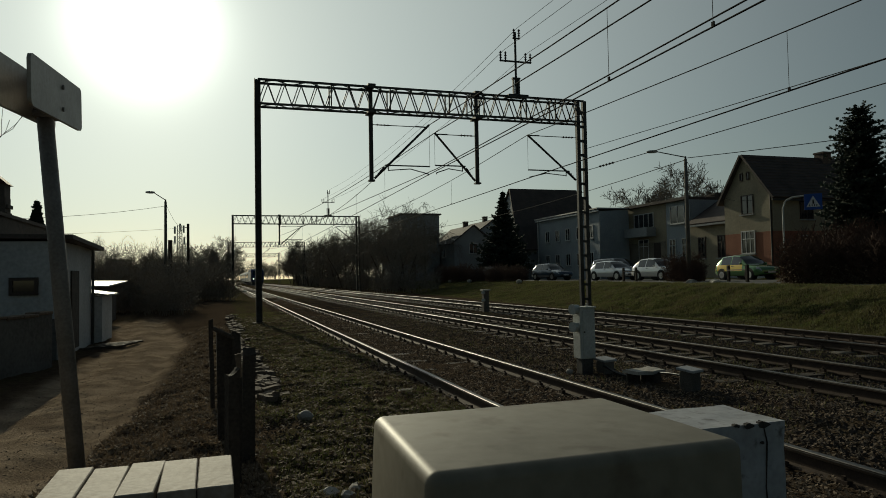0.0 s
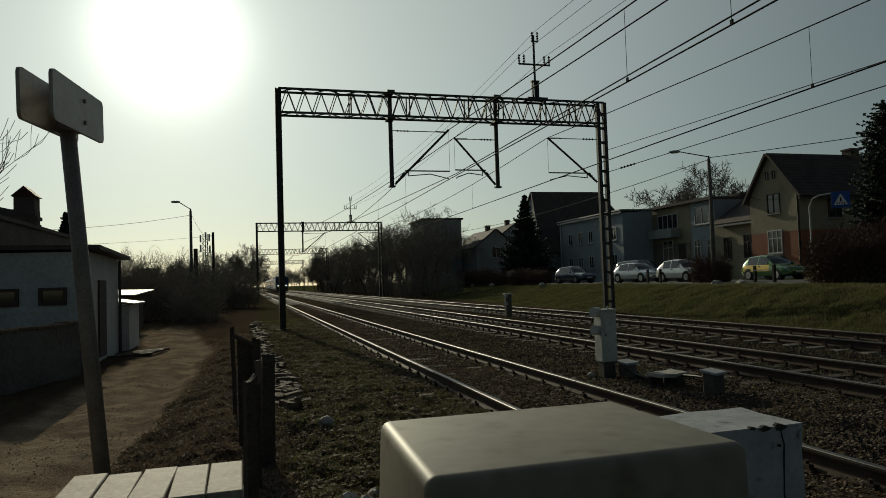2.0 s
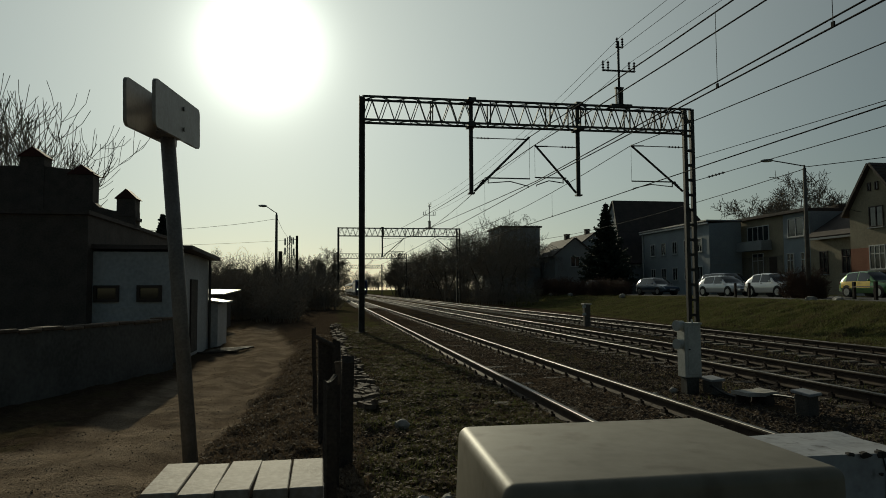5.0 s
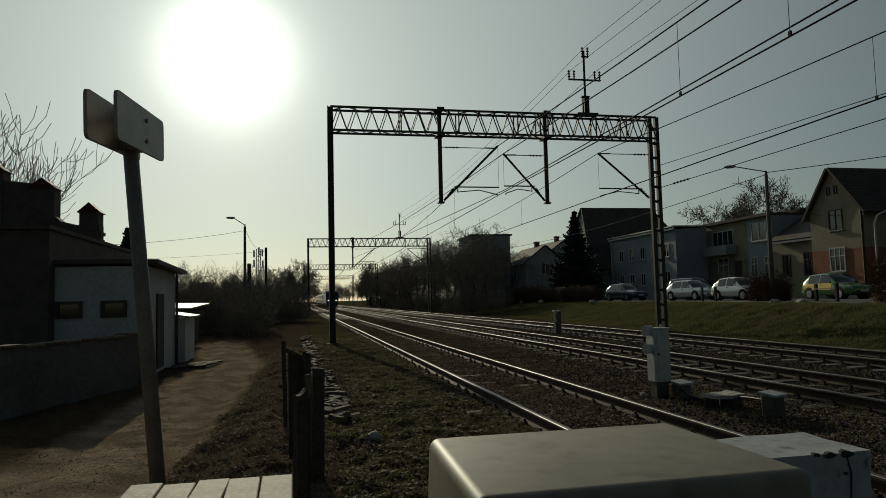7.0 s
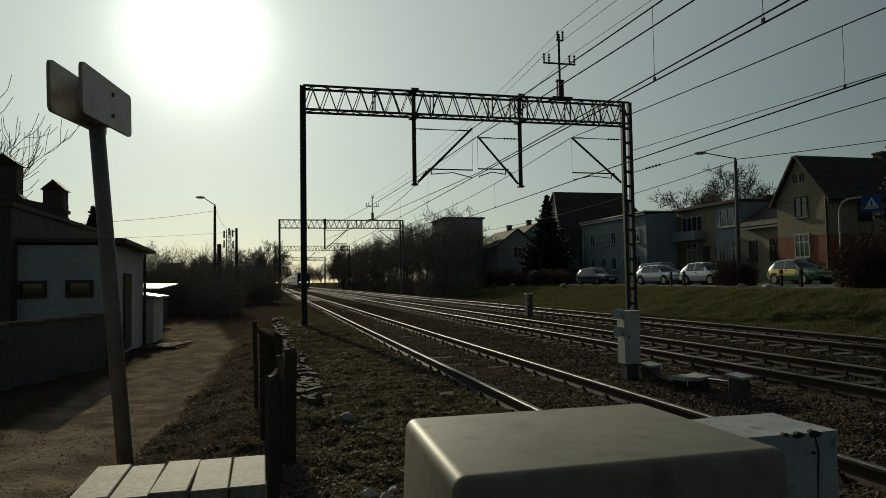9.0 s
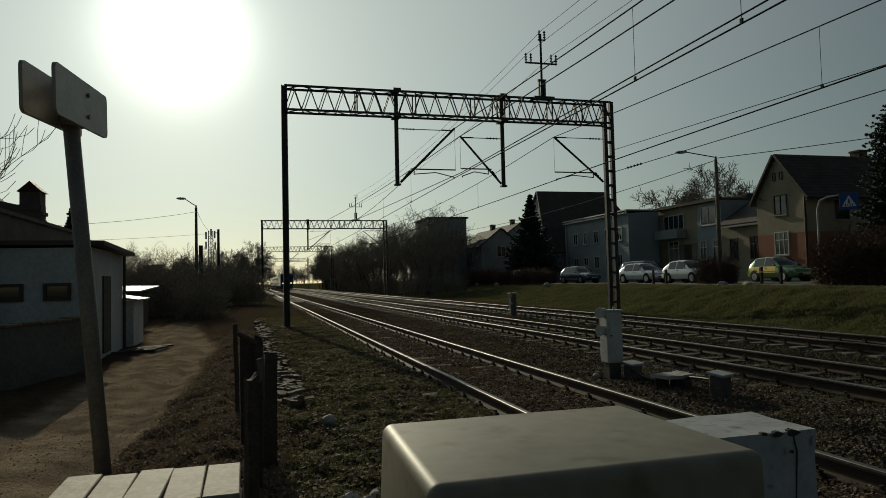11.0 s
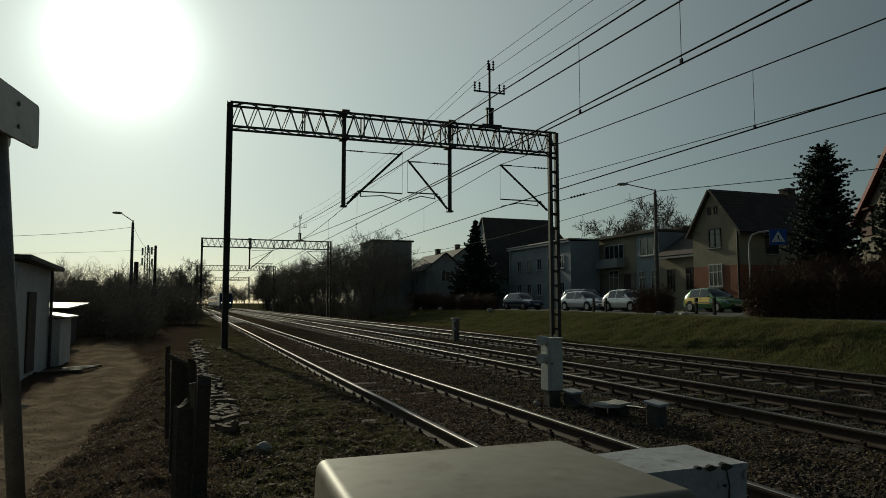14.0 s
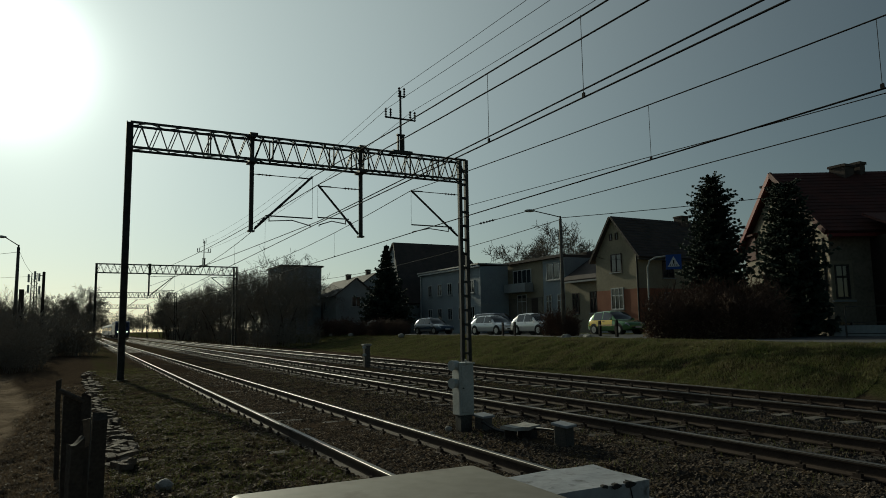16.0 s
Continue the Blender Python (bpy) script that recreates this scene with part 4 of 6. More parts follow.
def shed():
    s = thing("shed", "low grey rendered shed with overhanging roof and two small windows", "shed")
    x0, x1, y0, y1, z1 = -6.2, -3.5, 17.4, 21.2, 2.6
    bm = bmesh.new(); add_box(bm, ((x0 + x1) / 2, (y0 + y1) / 2, z1 / 2 - 0.1), (x1 - x0, y1 - y0, z1 + 0.1))
    part("wall", bm, "shed_wall", s)
    bm = bmesh.new(); add_prism(bm, [(x0 - 0.2, y0 - 0.15, 2.62), (x0 - 0.2, y0 - 0.15, 2.72), (x1 + 0.28, y0 - 0.15, 2.70), (x1 + 0.28, y0 - 0.15, 2.60)], (0, y1 - y0 + 0.5, -0.1))
    part("roof", bm, "roof_dark", s, "thin dark roofing felt edge")
    for cx in (-5.19, -4.22):
        window(s, (cx, y0, 1.54), 0.5, 0.33, "y", 1, 0, "frame_dark", False)
    bm = bmesh.new(); add_box(bm, (-4.7, y0 - 0.01, 1.2), (1.6, 0.03, 0.05)); part("ledge", bm, "shed_wall", s)
    # Added band standing for the dark mass in front of the shed's foot.
    bm = bmesh.new(); add_box(bm, ((x0 + x1) / 2 - 0.02, y0 - 0.02, 0.3), (x1 - x0 - 0.1, 0.06, 1.0)); part("plinth", bm, "dark_render", s, "dark band added along the lower shed wall")
    bm = bmesh.new(); add_box(bm, (x1 + 0.015, 18.9, 0.95), (0.05, 0.85, 1.9)); part("door", bm, "old_wood", s, "weathered plank door")
    bm = bmesh.new(); add_rod(bm, (x1 + 0.06, y1 - 0.1, -0.1), (x1 + 0.06, y1 - 0.1, 2.5), 0.04, 8); part("downpipe", bm, "steel_dark", s)
    l = thing("lean_to", "small pale boarded lean-to with a bright tin roof", "lean-to")
    bm = bmesh.new(); add_box(bm, (-3.75, 22.3, 0.55), (1.0, 1.8, 1.3)); part("wall", bm, "shed_wall", l)
    bm = bmesh.new(); add_prism(bm, [(-4.35, 21.25, 1.42), (-4.35, 21.25, 1.46), (-3.1, 21.25, 1.26), (-3.1, 21.25, 1.22)], (0, 2.2, 0)); part("roof", bm, "metal_roof", l, "bright tin sheet")
    bm = bmesh.new()
    w = thing("plank_stack", "low stack of old planks beside the lane", "planks")
    for i in range(4):
        bm = bmesh.new(); add_box(bm, (-2.95 + 0.12 * i, 19.6 + 0.24 * i, -0.08 + 0.012 * i), (1.1, 0.16, 0.05), 0.5 + 0.1 * (i % 2)); part("plank", bm, "sleeper", w)


shed()


def brick_ruin():
    b = thing("brick_building", "old dark brick building with gabled pinnacles along its parapet", "building")
    y0 = 26.0
    bm = bmesh.new()
    add_prism(bm, [(-16, y0, -0.2), (-16, y0, 6.05), (-9.9, y0, 6.05), (-8.35, y0, 5.9), (-8.35, y0, 4.85), (-8.1, y0, 4.62), (-7.6, y0, 4.5), (-6.87, y0, 4.5), (-6.87, y0, -0.2)], (0, 0.6, 0))
    part("gable_wall", bm, "old_brick", b)
    bm = bmesh.new(); add_box(bm, (-11.6, y0 + 4.5, 1.6), (8.6, 7.8, 3.6))
    part("wall", bm, "old_brick", b)
    for cx, zt, w in ((-7.2, 5.30, 0.62), (-8.72, 6.15, 0.8), (-10.35, 6.75, 0.8), (-12.6, 6.9, 0.8)):
        bm = bmesh.new(); zb = 4.3
        add_box(bm, (cx, y0 + 0.3, (zb + zt - 0.35) / 2), (w, 0.66, zt - 0.35 - zb)); part("pinnacle", bm, "old_brick", b, "square brick pinnacle")
        bm = bmesh.new(); add_prism(bm, [(cx - w / 2 - 0.08, y0 - 0.08, zt - 0.36), (cx + w / 2 + 0.08, y0 - 0.08, zt - 0.36), (cx, y0 - 0.08, zt)], (0, 0.8, 0)); part("cap", bm, "roof_red", b, "small gabled tile cap")
    bm = bmesh.new(); add_box(bm, (-10.310, 21.4, 1.6), (9.6, 8.8, 3.6))
    part("front_wing", bm, "old_brick", b, "low dark brick front wing")
    bm = bmesh.new(); add_box(bm, (-10.310, 21.4, 3.44), (9.7, 9.0, 0.1))
    part("coping", bm, "old_brick", b)
    rows = bmesh.new()
    for r in range(16):
        add_box(rows, (-6.875 + (0.02 if r % 3 else 0.05), y0 + 0.3, 0.3 + r * 0.26), (0.06, 0.56, 0.12))
    part("quoins", rows, "old_brick", b, "toothed broken brick edge")


brick_ruin()


def low_wall():
    w = thing("boundary_wall", "low dark boundary wall with a pale worn coping", "wall", kind="structure")
    a, b = Vector((-5.5, 9.0)), Vector((-3.45, 15.9))
    n = 14
    core = bmesh.new()
    d = (b - a); ang = math.atan2(d.y, d.x)
    mid = (a + b) / 2
    add_box(core, (mid.x, mid.y, 0.42), (d.length, 0.24, 1.1), ang)
    part("wall", core, "dark_render", w)
    bb = bmesh.new(); add_box(bb, (0, 0, 0), (d.length / n - 0.02, 0.3, 0.06)); bevel(bb, 0.012, 1)
    me = mesh_of("coping", bb, "pale_brick")
    for i in range(n):
        p = a + d * ((i + 0.5) / n)
        o = new("coping", me); o.parent = w
        o.matrix_basis = Matrix.Translation((p.x, p.y, 0.985 + random.uniform(-0.02, 0.02))) @ Matrix.Rotation(ang + random.uniform(-0.02, 0.02), 4, "Z")


low_wall()


def street_lamp(x, y, z, h, arm, label):
    s = thing("street_lamp", label, "street lamp", group="street lamps")
    bm = bmesh.new(); add_rod(bm, (x, y, z - 0.2), (x, y, z + h), 0.13, 10, 0.085); part("pole", bm, "concrete_sleeper", s, "grey concrete pole", smooth=True)
    bm = bmesh.new(); tip = (x + arm[0], y + arm[1], z + h + arm[2])
    add_rod(bm, (x, y, z + h - 0.2), (x, y, z + h + 0.15), 0.05, 8); add_rod(bm, (x, y, z + h + 0.1), tip, 0.028, 8)
    part("arm", bm, "steel_dark", s)
    bm = bmesh.new()
    t = Vector(tip); d = Vector((arm[0], arm[1], 0)).normalized()
    bmesh.ops.create_uvsphere(bm, u_segments=10, v_segments=6, radius=1.0, matrix=Matrix.Translation(t + d * 0.2) @ Matrix.Rotation(math.atan2(d.y, d.x), 4, "Z") @ Matrix.Diagonal((0.33, 0.13, 0.09, 1)))
    part("lamp_head", bm, "grey_paint", s, "flat oval lamp head", smooth=True)


street_lamp(24.2, 31.2, 1.0, 6.75, (-1.35, 0.75, 0.5), "concrete street lamp with a long arm above the bank")
street_lamp(-3.66, 49.6, 0.0, 7.0, (-0.75, -0.1, 0.6), "concrete street lamp beside the lane and bushes")
street_lamp(26.0, 88.0, 1.0, 7.2, (-1.4, 0.2, 0.4), "distant concrete street lamp among the houses")
up = thing("utility_pole", "dark wooden utility pole among the bushes", "pole", group="utility poles")
bm = bmesh.new(); add_rod(bm, (-2.69, 59.8, -0.1), (-2.69, 59.8, 6.3), 0.13, 8, 0.1); part("pole", bm, "old_wood", up)
bm = bmesh.new(); add_rod(bm, (-2.95, 59.8, 6.0), (-2.69, 59.8, 6.0), 0.03, 6); part("bracket", bm, "steel_dark", up)
up = thing("utility_pole", "short thick pole beside the street lamp", "pole", group="utility poles")
bm = bmesh.new(); add_rod(bm, (-3.4, 50.0, -0.1), (-3.4, 50.0, 4.4), 0.15, 8, 0.14); part("pole", bm, "old_wood", up)
wire("service_cable", [(-16.0, 30.0, 4.2, 0.5), (-3.66, 49.6, 6.7, 0)], 0.012, "slack service cable to the street lamp")
wire("service_cable", [(-18.0, 34.0, 3.8, 0.3), (-2.69, 59.8, 6.0, 0)], 0.01, "slack service cable to the pole")
wire("service_cable", [(-3.66, 49.6, 6.9, 0.7), (-2.69, 59.8, 6.1, 0)], 0.01, "slack service cable between poles")
wire("service_cable", [(24.2, 31.2, 7.8, 0.25), (42.0, 10.0, 9.0, 0)], 0.02, "street lighting cable along the houses")
wire("service_cable", [(24.2, 31.2, 7.7, 0.5), (36.5, 41.5, 6.8, 0)], 0.014, "slack service cable to the house")
wire("service_cable", [(24.2, 31.2, 7.7, 0.6), (26.0, 88.0, 8.0, 0)], 0.02, "street lighting cable along the houses")


def radio_mast():
    s = thing("radio_mast", "slender lattice radio mast with antenna panels, far off", "mast")
    x, y, h = -8.35, 149.4, 13.0
    bm = bmesh.new()
    for dx, dy in ((-0.6, -0.4), (0.6, -0.4), (0, 0.6)):
        add_rod(bm, (x + dx, y + dy, 0), (x + dx * 0.7, y + dy * 0.7, h), 0.09, 5)
    for i in range(11):
        z = 1.1 * i
        add_rod(bm, (x - 0.6, y - 0.4, z), (x + 0.55, y - 0.4, z + 1.1), 0.05, 4); add_rod(bm, (x + 0.6, y - 0.4, z), (x - 0.55, y - 0.4, z + 1.1), 0.05, 4)
    part("lattice", bm, "steel_dark", s)
    for dx, z in ((-0.9, 12), (0.8, 12.2), (-0.9, 10), (0.9, 9.8), (0.1, 12.6)):
        bm = bmesh.new(); add_box(bm, (x + dx, y - 0.5, z), (0.35, 0.2, 1.5)); part("antenna", bm, "grey_paint", s)


radio_mast()


def far_block(x0, x1, y0, y1, h, mat, roof, label, wins=0, z0=0.0):
    b = thing("far_building", label, "building", group="distant buildings")
    bm = bmesh.new(); add_box(bm, ((x0 + x1) / 2, (y0 + y1) / 2, z0 + h / 2 - 0.2), (x1 - x0, y1 - y0, h + 0.4)); part("wall", bm, mat, b)
    bm = bmesh.new(); add_box(bm, ((x0 + x1) / 2, (y0 + y1) / 2, z0 + h + 0.1), (x1 - x0 + 0.5, y1 - y0 + 0.5, 0.22)); part("roof", bm, roof, b)
    for i in range(wins):
        window(b, (lerp(x0, x1, (i + 0.5) / wins), y0, z0 + h * 0.62), 1.1, 1.3, "y", 2)
    return b


far_block(-24.0, -15.0, 117.0, 124.0, 3.4, "shed_wall", "roof_dark", "long low grey building far behind the bushes", 0)
far_block(-17.0, -14.6, 118.0, 123.0, 5.0, "shed_wall", "roof_dark", "square grey tower block far behind the bushes", 0)


# ---- houses beyond the street ----
def slab_roof(name, parent, a, b, c, d, mat, thick=0.16, label=""):
    """A roof plane through four corners, with thickness."""
    bm = bmesh.new()
    n = (Vector(b) - Vector(a)).cross(Vector(d) - Vector(a)).normalized() * thick
    if n.z < 0:
        n = -n
    add_prism(bm, [a, b, c, d], n)
    return part(name, bm, mat, parent, label)


def chimney(parent, x, y, z0, h, w, mat="old_brick"):
    bm = bmesh.new(); add_box(bm, (x, y, z0 + h / 2), (w, w, h)); add_box(bm, (x, y, z0 + h - 0.08), (w + 0.12, w + 0.12, 0.12))
    part("chimney", bm, mat, parent, "square brick chimney")


def tile_rows(parent, a, b, c, d, n, mat):
    """Courses of tiles over a roof plane, from eave a-b to ridge d-c."""
    bm = bmesh.new()
    a, b, c, d = Vector(a), Vector(b), Vector(c), Vector(d)
    up = (b - a).cross(d - a).normalized()
    if up.z < 0:
        up = -up
    for i in range(n):
        p, q = a.lerp(d, i / n), b.lerp(c, i / n)
        add_bar(bm, p + up * 0.17, q + up * 0.17, 0.05, 0.05)
    part("tile_course", bm, mat, parent)


def gable_house():
    h = thing("house", "cream house with dark gabled roof and brick-red ground floor", "house")
    x0, x1, y0, y1, ym, ze, zr = 36.5, 47.0, 37.9, 42.65, 40.45, 6.95, 9.95
    bm = bmesh.new()
    add_prism(bm, [(x0, y0, 4.3), (x0, y0, ze), (x0, ym, zr), (x0, y1, ze), (x0, y1, 4.3)], (x1 - x0, 0, 0))
    part("upper_wall", bm, "plaster_yellow", h)
    bm = bmesh.new(); add_box(bm, ((x0 + x1) / 2, (y0 + y1) / 2, 2.4), (x1 - x0, y1 - y0, 3.8)); part("ground_floor_wall", bm, "plaster_red", h, "brick-red painted lower wall")
    bm = bmesh.new(); add_box(bm, (x0 - 0.02, (y0 + y1) / 2, 0.85), (0.1, y1 - y0 + 0.06, 0.9)); part("plinth", bm, "plaster_grey", h)
    for s, ye in ((-1, y0 - 0.35), (1, y1 + 0.35)):
        ze2 = ze - 0.35 * (zr - ze) / (ym - y0)
        slab_roof("roof", h, (x0 - 0.35, ye, ze2), (x1 + 0.3, ye, ze2), (x1 + 0.3, ym, zr), (x0 - 0.35, ym, zr), "roof_dark", 0.16, "dark tiled roof slope")
    tile_rows(h, (x0 - 0.35, y0 - 0.35, ze - 0.42), (x1, y0 - 0.35, ze - 0.42), (x1, ym, zr), (x0 - 0.35, ym, zr), 14, "roof_dark")
    window(h, (x0, 40.24, 6.37), 1.15, 1.35, "x", 2, 0, "frame_dark")
    window(h, (x0, 40.26, 3.62), 1.3, 1.6, "x", 3, 0.15)
    for yy in (40.1, 40.75):
        window(h, (x0, yy, 8.45), 0.22, 0.5, "x", 1, 0, "frame_dark", False)
    for xx in (39.5, 43.0):
        window(h, (xx, y0, 5.8), 1.1, 1.3, "y", 2, 0, "frame_dark")
        window(h, (xx, y0, 3.3), 1.1, 1.3, "y", 2)
    bm = bmesh.new(); add_rod(bm, (x0 - 0.06, y0 + 0.1, 0.9), (x0 - 0.06, y0 + 0.1, 6.8), 0.06, 8); part("downpipe", bm, "steel_dark", h)
    bm = bmesh.new(); add_bar(bm, (x0 - 0.4, y0 - 0.42, ze - 0.5), (x1, y0 - 0.42, ze - 0.5), 0.12, 0.12); part("gutter", bm, "steel_dark", h)
    chimney(h, 43.8, 40.3, 9.6, 0.9, 0.8)
    a = thing("house_annex", "low cream annex with a lean-to roof beside the gabled house", "annex")
    bm = bmesh.new(); add_box(bm, (39.8, 45.2, 3.1), (5.0, 5.1, 4.7)); part("wall", bm, "plaster_yellow", a)
    slab_roof("roof", a, (36.9, 42.7, 5.35), (36.9, 47.8, 5.35), (40.6, 47.8, 7.6), (40.6, 42.7, 7.6), "roof_dark", 0.15, "dark lean-to roof")
    bm = bmesh.new(); add_box(bm, (36.85, 45.2, 5.3), (0.14, 5.2, 0.14)); part("fascia", bm, "plaster_grey", a, "pale eave board")
    for yy in (44.0, 46.3):
        window(a, (37.3, yy, 3.5), 0.8, 1.7, "x", 2, 0.2, "frame_dark")


gable_house()
ob_tin = thing("outbuilding", "low brick outbuilding with a bright sloping tin roof behind the shed", "building")
bm = bmesh.new(); add_box(bm, (-6.8, 31.5, 0.65), (4.4, 5.0, 1.6)); part("wall", bm, "old_brick", ob_tin)
slab_roof("roof", ob_tin, (-9.3, 28.6, 1.5), (-4.15, 28.6, 1.42), (-4.15, 34.2, 1.6), (-9.3, 34.2, 1.72), "metal_roof", 0.05, "bright tin roof sheet")


def row_house(y0, y1, mat, label, balcony):
    h = thing("row_house", label, "house", group="flat-roofed terrace houses")
    x0, x1, zt = 37.5, 46.0, 7.6
    bm = bmesh.new(); add_box(bm, ((x0 + x1) / 2, (y0 + y1) / 2, zt / 2 + 0.4), (x1 - x0, y1 - y0 - 0.02, zt - 0.6)); part("wall", bm, mat, h)
    bm = bmesh.new(); add_box(bm, ((x0 + x1) / 2 - 0.2, (y0 + y1) / 2, zt + 0.18), (x1 - x0 + 0.5, y1 - y0, 0.24)); part("roof", bm, "roof_dark", h, "flat roof with a dark edge")
    ym = (y0 + y1) / 2
    if balcony:
        window(h, (x0, ym + 0.4, 6.35), 3.0, 1.3, "x", 4)
        b = bmesh.new(); add_box(b, (x0 - 0.5, ym + 0.4, 4.9), (1.0, 3.6, 0.14)); bal = part("balcony", b, "plaster_grey", h, "shallow balcony with a low parapet")
        b = bmesh.new(); add_box(b, (x0 - 0.96, ym + 0.4, 5.3), (0.07, 3.6, 0.75)); add_box(b, (x0 - 0.5, ym - 1.38, 5.3), (0.95, 0.06, 0.75)); part("parapet", b, "plaster_grey", bal)
        window(h, (x0, ym + 0.5, 3.55), 1.5, 2.1, "x", 2, 0.2)
        b = bmesh.new(); add_box(b, (x0 - 0.02, ym - 1.6, 3.0), (0.1, 1.0, 2.4)); part("door", b, "frame_dark", h, "dark front door")
        b = bmesh.new(); add_box(b, (x0 - 0.02, ym, 2.6), (0.04, y1 - y0 - 0.3, 3.4)); part("ground_floor_cladding", b, "plaster_old", h)
    else:
        window(h, (x0, ym, 6.5), 1.9, 1.5, "x", 2)
        for d in (-0.95, 0.75):
            window(h, (x0, ym + d, 3.6), 0.8, 1.6, "x", 2, 0.15)
        bm = bmesh.new(); add_box(bm, (44.5, 53.0, 4.5), (5.0, 6.0, 7.6)); part("rear_wing", bm, "plaster_grey", h, "taller grey rear wing with a flat roof")
        bm = bmesh.new(); add_box(bm, (44.5, 53.0, 8.38), (5.3, 6.3, 0.16)); part("wing_roof", bm, "roof_dark", h)
    chimney(h, x0 + 4, ym, zt, 0.8, 0.6)


row_house(51.2, 57.1, "plaster_yellow", "flat-roofed terrace house with a balcony and a wide upper window", True)
row_house(48.0, 51.2, "plaster_blue", "flat-roofed terrace house in pale blue render", False)


def white_block():
    h = thing("workshop", "long pale grey building with bright gutter and blank end wall", "building")
    x0, x1, y0, y1 = 34.0, 37.2, 56.6, 69.8
    bm = bmesh.new(); add_prism(bm, [(x0, y0, 0.8), (x0, y0, 7.45), (x1, y0, 7.65), (x1, y0, 0.8)], (0, y1 - y0, 0)); part("wall", bm, "plaster_blue", h)
    bm = bmesh.new(); add_box(bm, (x0 + 1.5, (y0 + y1) / 2, 7.72), (x1 - x0 + 0.5, y1 - y0 + 0.4, 0.12)); part("roof", bm, "metal_roof", h, "flat tin roof")
    bm = bmesh.new(); add_box(bm, (x0 - 0.22, (y0 + y1) / 2, 7.5), (0.14, y1 - y0 + 0.3, 0.16)); part("gutter", bm, "frame_white", h, "bright white gutter")
    for i, yy in enumerate((58.2, 60.5, 62.8, 65.1, 67.4)):
        window(h, (x0, yy, 5.6), 0.9, 1.2, "x", 2)
        window(h, (x0, yy, 3.0), 0.9, 1.2, "x", 2)
    bm = bmesh.new(); add_box(bm, ((x0 + x1) / 2, y0 - 0.02, 3.7), (x1 - x0, 0.06, 0.1)); part("string_course", bm, "plaster_grey", h)
    bm = bmesh.new(); add_rod(bm, (x0 - 0.1, 69.6, 0.9), (x0 - 0.1, 69.6, 7.4), 0.08, 8); part("downpipe", bm, "frame_white", h)


white_block()


def steep_house():
    h = thing("house", "tall house with a very steep dark roof and white gable", "house")
    yr, zr = 75.0, 11.8
    bm = bmesh.new()
    add_prism(bm, [(32.0, 70.4, 0.8), (32.0, 70.4, 4.6), (33.0, yr, zr), (32.0, 79.6, 4.6), (32.0, 79.6, 0.8)], (9.5, 0, 0)); part("wall", bm, "plaster_grey", h)
    slab_roof("roof", h, (31.6, 70.0, 4.3), (45.6, 70.0, 4.3), (41.8, yr, zr), (32.8, yr, zr), "roof_dark", 0.2, "steep dark tiled roof slope")
    slab_roof("roof", h, (31.6, 80.0, 4.3), (45.6, 80.0, 4.3), (41.8, yr, zr), (32.8, yr, zr), "roof_dark", 0.2)
    slab_roof("roof", h, (45.6, 70.0, 4.3), (45.6, 80.0, 4.3), (41.8, yr + 0.01, zr), (41.8, yr - 0.01, zr), "roof_dark", 0.2)
    tile_rows(h, (31.6, 70.0, 4.3), (45.6, 70.0, 4.3), (41.8, yr, zr), (32.8, yr, zr), 20, "roof_dark")
    window(h, (31.95, 75.0, 5.4), 1.2, 1.4, "x", 2)
    window(h, (31.95, 73.0, 2.6), 1.2, 1.4, "x", 2)


steep_house()


